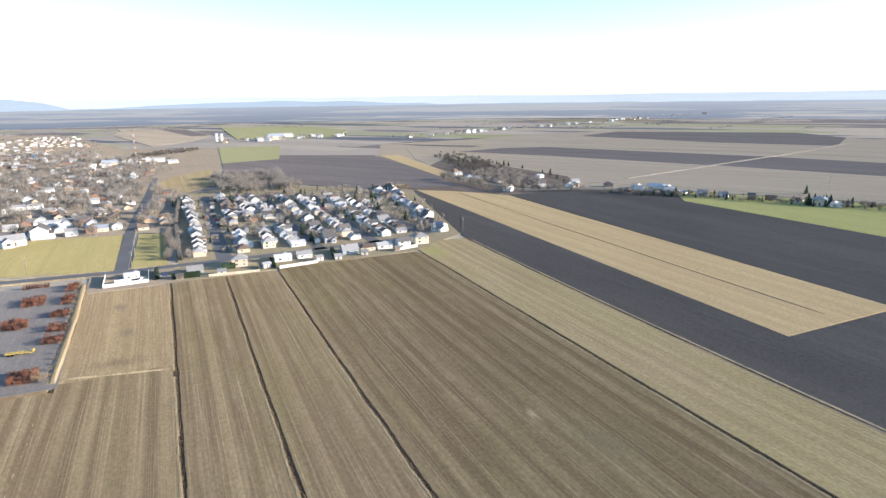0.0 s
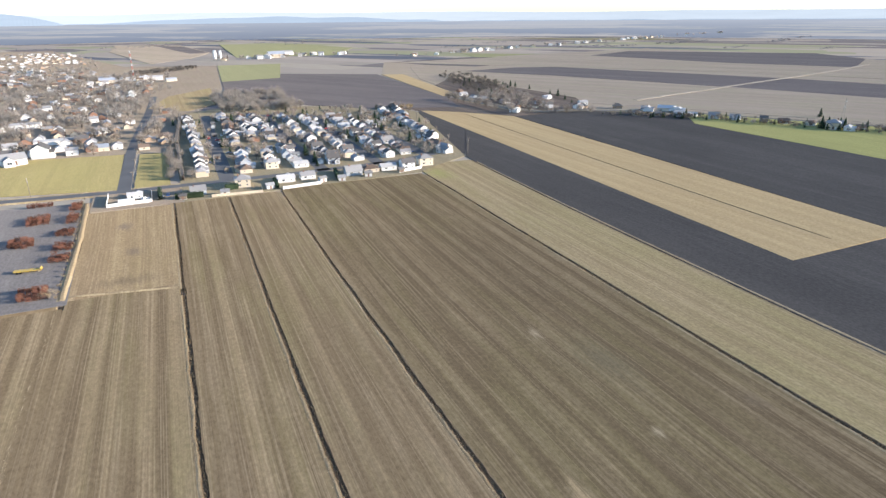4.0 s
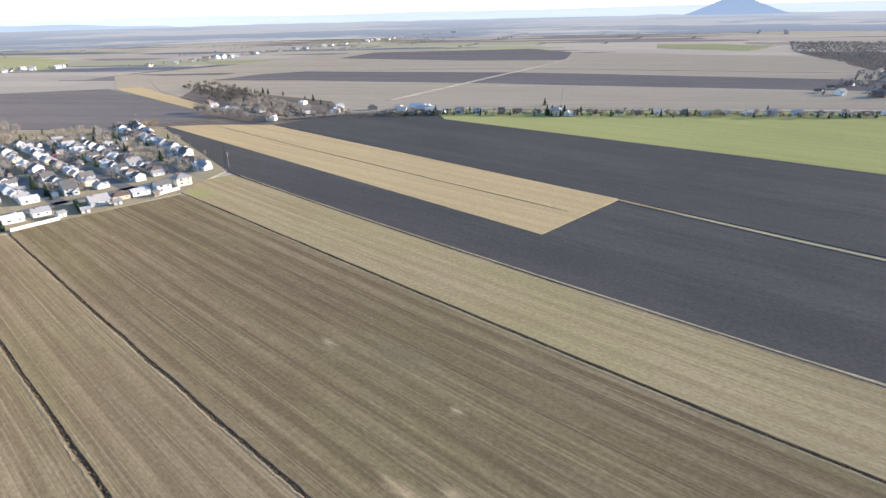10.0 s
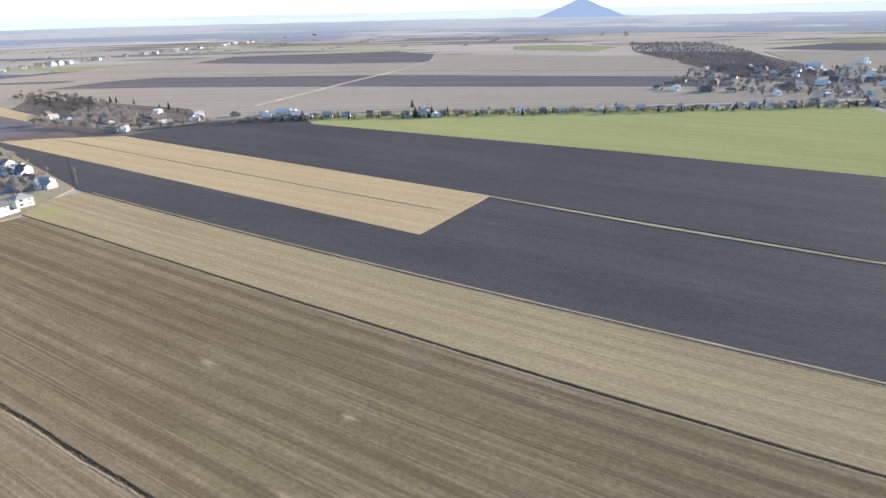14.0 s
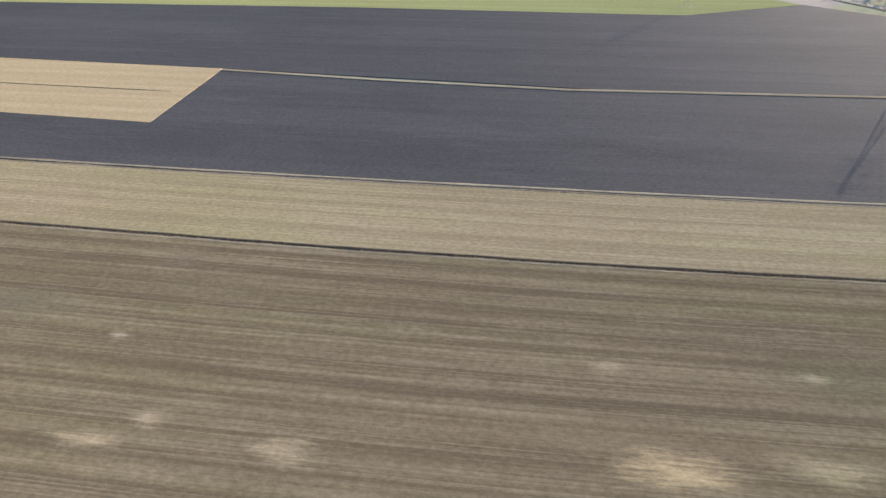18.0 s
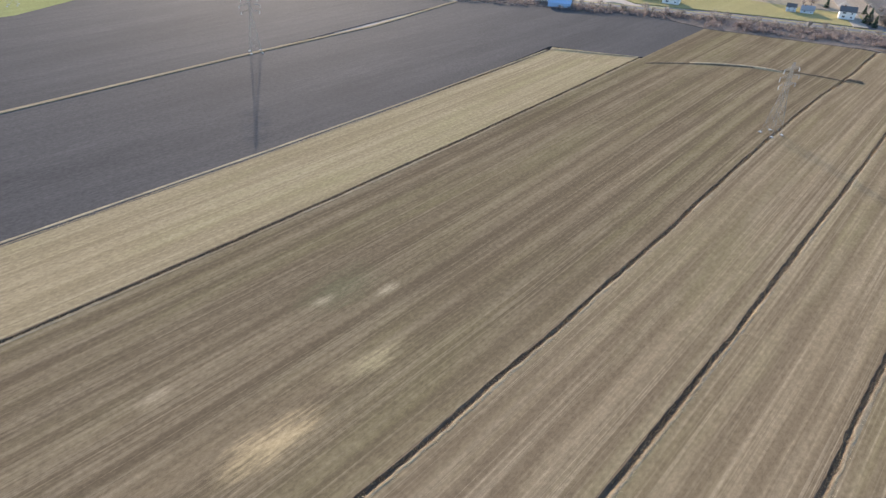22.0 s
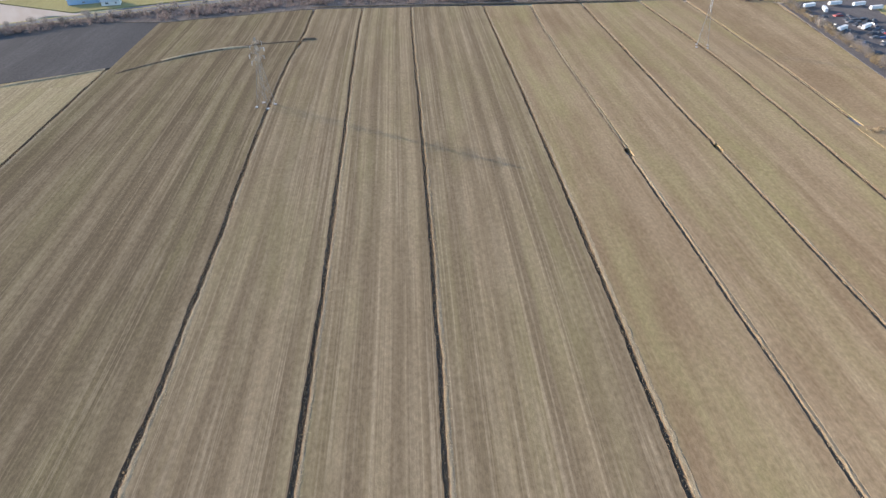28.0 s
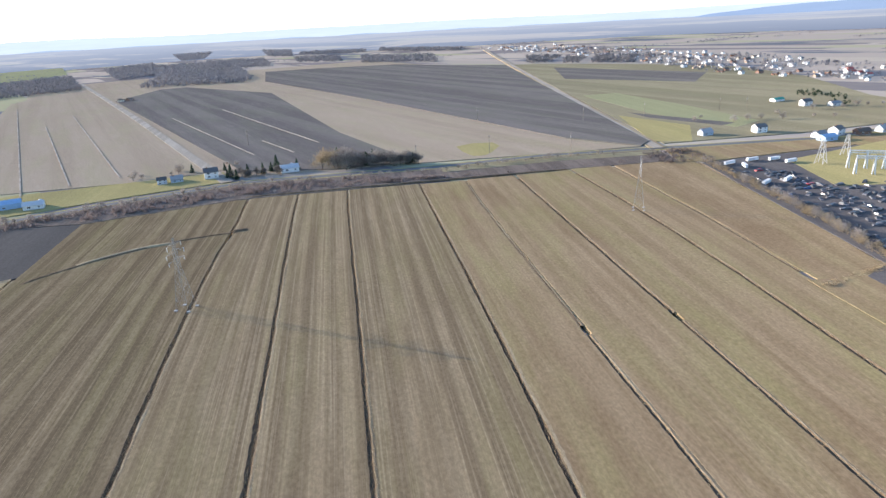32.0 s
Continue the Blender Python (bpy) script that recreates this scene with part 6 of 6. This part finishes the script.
ob.matrix_basis = pose(-338, -426, 0, 0, 0, 12) @ Matrix.Diagonal((0.75, 0.75, 0.75, 1))
ob = house(22, 12, 4, 2.4, WHITE, R_GREEN, "white hall with a green sheet roof", full=False, chimney=False, name="hall", category="building")
ob.matrix_basis = pose(-436, -622, 0, 0, 0, 15) @ Matrix.Diagonal((0.6, 0.6, 0.6, 1))
RED_ROOF = Kind(lambda: house(13, 9, 3.6, 2.6, WHITE, R_RED, "white house with a red sheet roof", full=False))
TOWN_EDGE = [(-480, -2300), (-505, -2022), (-575, -1650), (-590, -1450), (-581, -1213), (-564, -933), (-600, -790), (-640, -700), (-620, -520)]
n = 0
while n < 340:
    u, v = rng.random(), rng.random()
    y = -2250 + 1680 * u
    x = along(TOWN_EDGE, y) - 230 * v ** 1.2
    n += 1
    if free(x, y, 12) and (y < -800 or v < 0.3):
        placed.append((x, y, 9))
        SOUTH_TOWN.put(FAR[rng.choice((0, 1, 1, 2, 3, 4))], x, y, rng.choice((15, 105)) + rng.uniform(-10, 10), rng.uniform(0.5, 0.75))
grove("bare trees in the southern town", [((-575, -1240), (-560, -930), (-800, -900), (-830, -1300)), ((-600, -860), (-640, -700), (-1000, -640), (-1000, -900)), ((-640, -1300), (-700, -1250), (-760, -1900), (-560, -2000))], 7, 19, 49, clumps=12)
for k in range(14):                       # red sheet roofs in the southern town
    SOUTH_TOWN.put(RED_ROOF, -660 - rng.uniform(0, 130), -770 - rng.uniform(0, 90), 15, rng.uniform(0.7, 0.95))
for k in range(16):
    rng.choice(TREES).put(-300 - k * 14, -505 - rng.uniform(0, 60), rng.uniform(0, 360), rng.uniform(0.4, 0.8))
for x, y in ((-279, -594), (-216, -587), (-356, -594), (-376, -582), (-102, -474), (-125, -634), (89, -591), (-46, -458), (-159, -458)):
    POLES.put(x, y, 60, 1.3)

def scrub(label, pts, h, seed, mat=SCRUBTWIGS, blades=44):
    """Dense bare scrub: many thin twigs rising from each stool."""
    r = random.Random(seed)
    m = M()
    for x, y in pts:
        k = h * r.uniform(0.4, 1.0) * (1.0 + 0.9 * noise.noise((x * 0.06, y * 0.08, 4)))
        for _ in range(blades):
            a, w = r.uniform(0, 6.283), r.random() ** 0.7
            c = Vector((math.cos(a), math.sin(a), 0))
            p = Vector((x, y, -0.1)) + c * w * k * 0.45 + Vector((0, 0, k * r.uniform(0, 0.55)))
            e = (c * w * 0.6 + Vector((r.gauss(0, 0.2), r.gauss(0, 0.2), r.uniform(0.4, 1)))) * k * 0.42
            s = Vector((-c.y, c.x, 0)) * k * r.uniform(0.02, 0.05)
            m.face([p - s, p + s, p + e])
    return tagged(part("scrub", m, mat), label, "bushes", kind="stuff")


def bank_y(x):
    return -401 - 0.03 * max(0, -x) + (0.40 * (x - 66) if x > 66 else 0)


scrub("brown bare scrub between the strips and the road", [(x, bank_y(x) - 5 - (22 if x > -20 else 9) * q) for x, q in scatter(760, lambda r: (r.uniform(-60, 150), r.uniform(0, 1)), 51)], 3.4, 51)
scrub("brown bare scrub between the strips and the road", [(x, bank_y(x) - 3 - 10 * q * q) for x, q in scatter(150, lambda r: (r.uniform(-215, -60), r.uniform(0, 1)), 53)], 1.4, 53)
scrub("brown bare scrub along the road by the black field", [(150 + 190 * q, -400 + 105 * q + e) for q, e in scatter(620, lambda r: (r.uniform(-0.05, 1), r.uniform(-7, 12)), 52)], 3.0, 52)
scrub("bare scrub at the crossroads beside the scrap yard", [(x, y) for x, y in scatter(170, lambda r: (r.uniform(-236, -200), r.uniform(-432, -398)), 54)], 3.2, 54)

# ---- the scrap yard and the substation ----
for x, y, t in ((-235, -380, 20), (-239, -370, 70), (-266, -381, 15), (-271, -372, 15), (-226, -330, 35), (-241, -333, 35), (-253, -384, 12)):
    TRAILERS.put(x, y, t, 0.66)
n = 0
for gx in range(19):
    for gy in range(24):
        x, y = -203 - gx * 5.0 - (gy - 8) * 0.9 + rng.uniform(-1.2, 1.2), -216 - gy * 6.2 + rng.uniform(-1.8, 1.8)
        near_edge = along(DI, y) - 7
        if x > near_edge or (x < -255 and y < -320) or rng.random() < 0.16 or gx % 5 == 4 or y < -362:
            continue
        (WRECKS if rng.random() < 0.93 else CARS[rng.choice((1, 2, 3, 4))]).put(x, y, rng.choice((0, 90, 45)) + rng.uniform(-25, 25), rng.uniform(0.9, 1.25), z=-0.25)
for k in range(26):
    WRECKS.put(-184 - rng.uniform(0, 22), -193 + rng.uniform(0, 20), rng.uniform(0, 360), 1.0, z=rng.choice((-0.25, -0.25, 0.7)))
lined([(-221, -389), (-205, -260), (-195, -213)], 0, 230, 2.6, 4.5, BUSH_TAN + BUSH[:1], 1.5, (0.9, 1.7))
scrub("tan scrub along the small scrap yard", [(-162 - 34 * q + e, -204 - 9 * q + d) for q, e, d in scatter(110, lambda r: (r.random(), r.uniform(-2, 2), r.uniform(-1, 3)), 56)], 1.6, 56, TWIGS_TAN, 26)


scrub("tan dead scrub between the strips and the scrap yard", [(along(DI, y) - 2.5 - 9 * q, y) for y, q in scatter(420, lambda r: (r.uniform(-398, -210), r.random()), 55)], 2.4, 55, TWIGS_TAN, 30)


def stout_tower(h=15):
    """A short strong four-legged steel tower for the line's end at the substation."""
    root = thing("line_tower", "short grey steel tower at the substation", "tower", "line towers")
    for sx in (-1, 1):
        for sy in (-1, 1):
            m = M()
            m.tube((sx * 2.6, sy * 2.6, -0.4), (sx * 0.5, sy * 0.5, h), 0.22, 0.15, 5)
            part("leg", m, CONC, root)
    for k in range(4):
        m = M()
        for a, b in ((0.0, 0.35), (0.35, 0.65), (0.65, 0.9)):
            p, q = 2.6 - 2.1 * a, 2.6 - 2.1 * b
            c, d = [(-p, -p), (p, -p), (p, p), (-p, p)], [(-q, -q), (q, -q), (q, q), (-q, q)]
            m.tube((*c[k], a * h), (*d[(k + 1) % 4], b * h), 0.09, 0.09, 4)
            m.tube((*d[k], b * h), (*d[(k + 1) % 4], b * h), 0.08, 0.08, 4)
        part("bracing", m, CONC, root)
    for z in (11.5, 14.2):
        m = M()
        m.tube((-3.4, 0, z), (3.4, 0, z), 0.16, 0.16, 4)
        part("arm", m, CONC, root)
        for x in (-3.2, 3.2):
            m = M()
            m.tube((x, 0, z), (x, 0, z - 1.2), 0.12, 0.1, 6)
            part("insulator", m, WHITE, root)
    return root


STOUT = Kind(stout_tower)


def gantry():
    root = thing("substation_gantry", "white steel gantry of the electricity substation", "gantry")
    for x in (0, 9, 18):
        for y in (0, 1.6):
            m = M()
            m.tube((x - 0.8, y, -0.4), (x, y, 11), 0.22, 0.16, 6)
            m.tube((x + 0.8, y, -0.4), (x, y, 11), 0.22, 0.16, 6)
            part("post", m, WHITE, root)
    for y in (0, 1.6):
        m = M()
        m.tube((-0.5, y, 10.6), (18.5, y, 10.6), 0.2, 0.2, 6)
        m.tube((-0.5, y, 9.4), (18.5, y, 9.4), 0.14, 0.14, 6)
        for k in range(12):
            m.tube((k * 1.5, y, 9.4), (k * 1.5 + 0.75, y, 10.6), 0.08, 0.08, 3)
        beam = part("beam", m, WHITE, root)
    for k in range(6):
        m = M()
        m.tube((1.5 + k * 3, 1.6, 9.4), (1.5 + k * 3, 1.6, 7.6), 0.16, 0.12, 6)
        part("insulator", m, CONC, beam)
    return root


for gx, gy in ((-283, -334), (-290, -348)):
    gantry().matrix_basis = pose(gx, gy, 0, 0, 0, 150)
STOUT.put(-285, -364, 25)
STOUT.put(-314, -379, 25, 0.9)
PYLONS.put(61, -241, 68, z=-0.1)
PYLONS.put(275, -155, 68, z=0.1)
PYLONS.put(-142, -308, 68, z=-0.1)
PYLONS.put(447, -101, 65)
PYLONS.put(530, 346, 40, 0.8)


# ---- dead grass along the ditches ----
def ditch_grass(label, lines, seed, mat, off, tall, step=0.45, bare=0.0, low=0.0):
    """Clumps of dead stalks along the ditches, between off[0] and off[1] metres from the middle."""
    r = random.Random(seed)
    m = M()
    for line, y0, y1 in lines:
        y = y0
        while y < y1:
            x = along(line, y) + 0.35 * noise.noise((along(line, y) * 0.3, y * 0.05, 5))
            thick = 0.7 * noise.noise((x * 0.1, y * 0.04, seed)) + 0.5 * noise.noise((x, y * 0.25, seed))
            if thick > bare - r.random() * 0.5:
                c = Vector((x + r.uniform(*off), y + r.uniform(-.3, .3), -low))
                for _ in range(6):
                    p = c + Vector((r.gauss(0, 0.16), r.gauss(0, 0.3), 0))
                    e = Vector((r.gauss(0, 0.14), r.gauss(0, 0.14), tall * r.uniform(0.35, 1.0)))
                    s = Vector((r.gauss(0, 1), r.gauss(0, 1), 0)).normalized() * r.uniform(0.05, 0.13)
                    m.face([p - s, p + s, p + e])
            y += step
    return tagged(part("ditch_grass", m, mat), label, "grass", kind="stuff")


MAIN = [(D0, -398, 356), (D1, -398, 337), (D2, -398, 337), (D3, -396, 337)]
SIDE = [(D4, -290, 337), (D5, -267, 360)]
ditch_grass("pale dead grass on the western banks of the ditches", MAIN, 61, STRAWBLADES, (-1.5, -0.6), 0.13)
ditch_grass("brown dead weeds standing in the ditches", MAIN, 64, BROWNBLADES, (-0.5, 0.5), 0.55, bare=-0.3, low=0.3)
ditch_grass("pale dead grass beside the ditches of the straw strip", SIDE, 62, STRAWBLADES, (-1.2, -0.5), 0.13, bare=0.1)
ditch_grass("brown dead weeds in the ditches of the straw strip", SIDE, 65, BROWNBLADES, (-0.4, 0.5), 0.5, bare=-0.1, low=0.3)
ditch_grass("tufts of dead straw grass along the weedy ditches", [(DE, -396, 20), (DF, -400, 20), (DG, -400, 20), (DH, -400, -216), (DI, -400, -210)], 63, STRAWBLADES, (-1.2, 0.6), 0.16, 0.8)

for pile in (ROADSIDE, GARDENS, WOOD_N, TOWN_TREES, TOWN_HOUSES, VILLAGE, SOUTH_TOWN):
    pile.build()
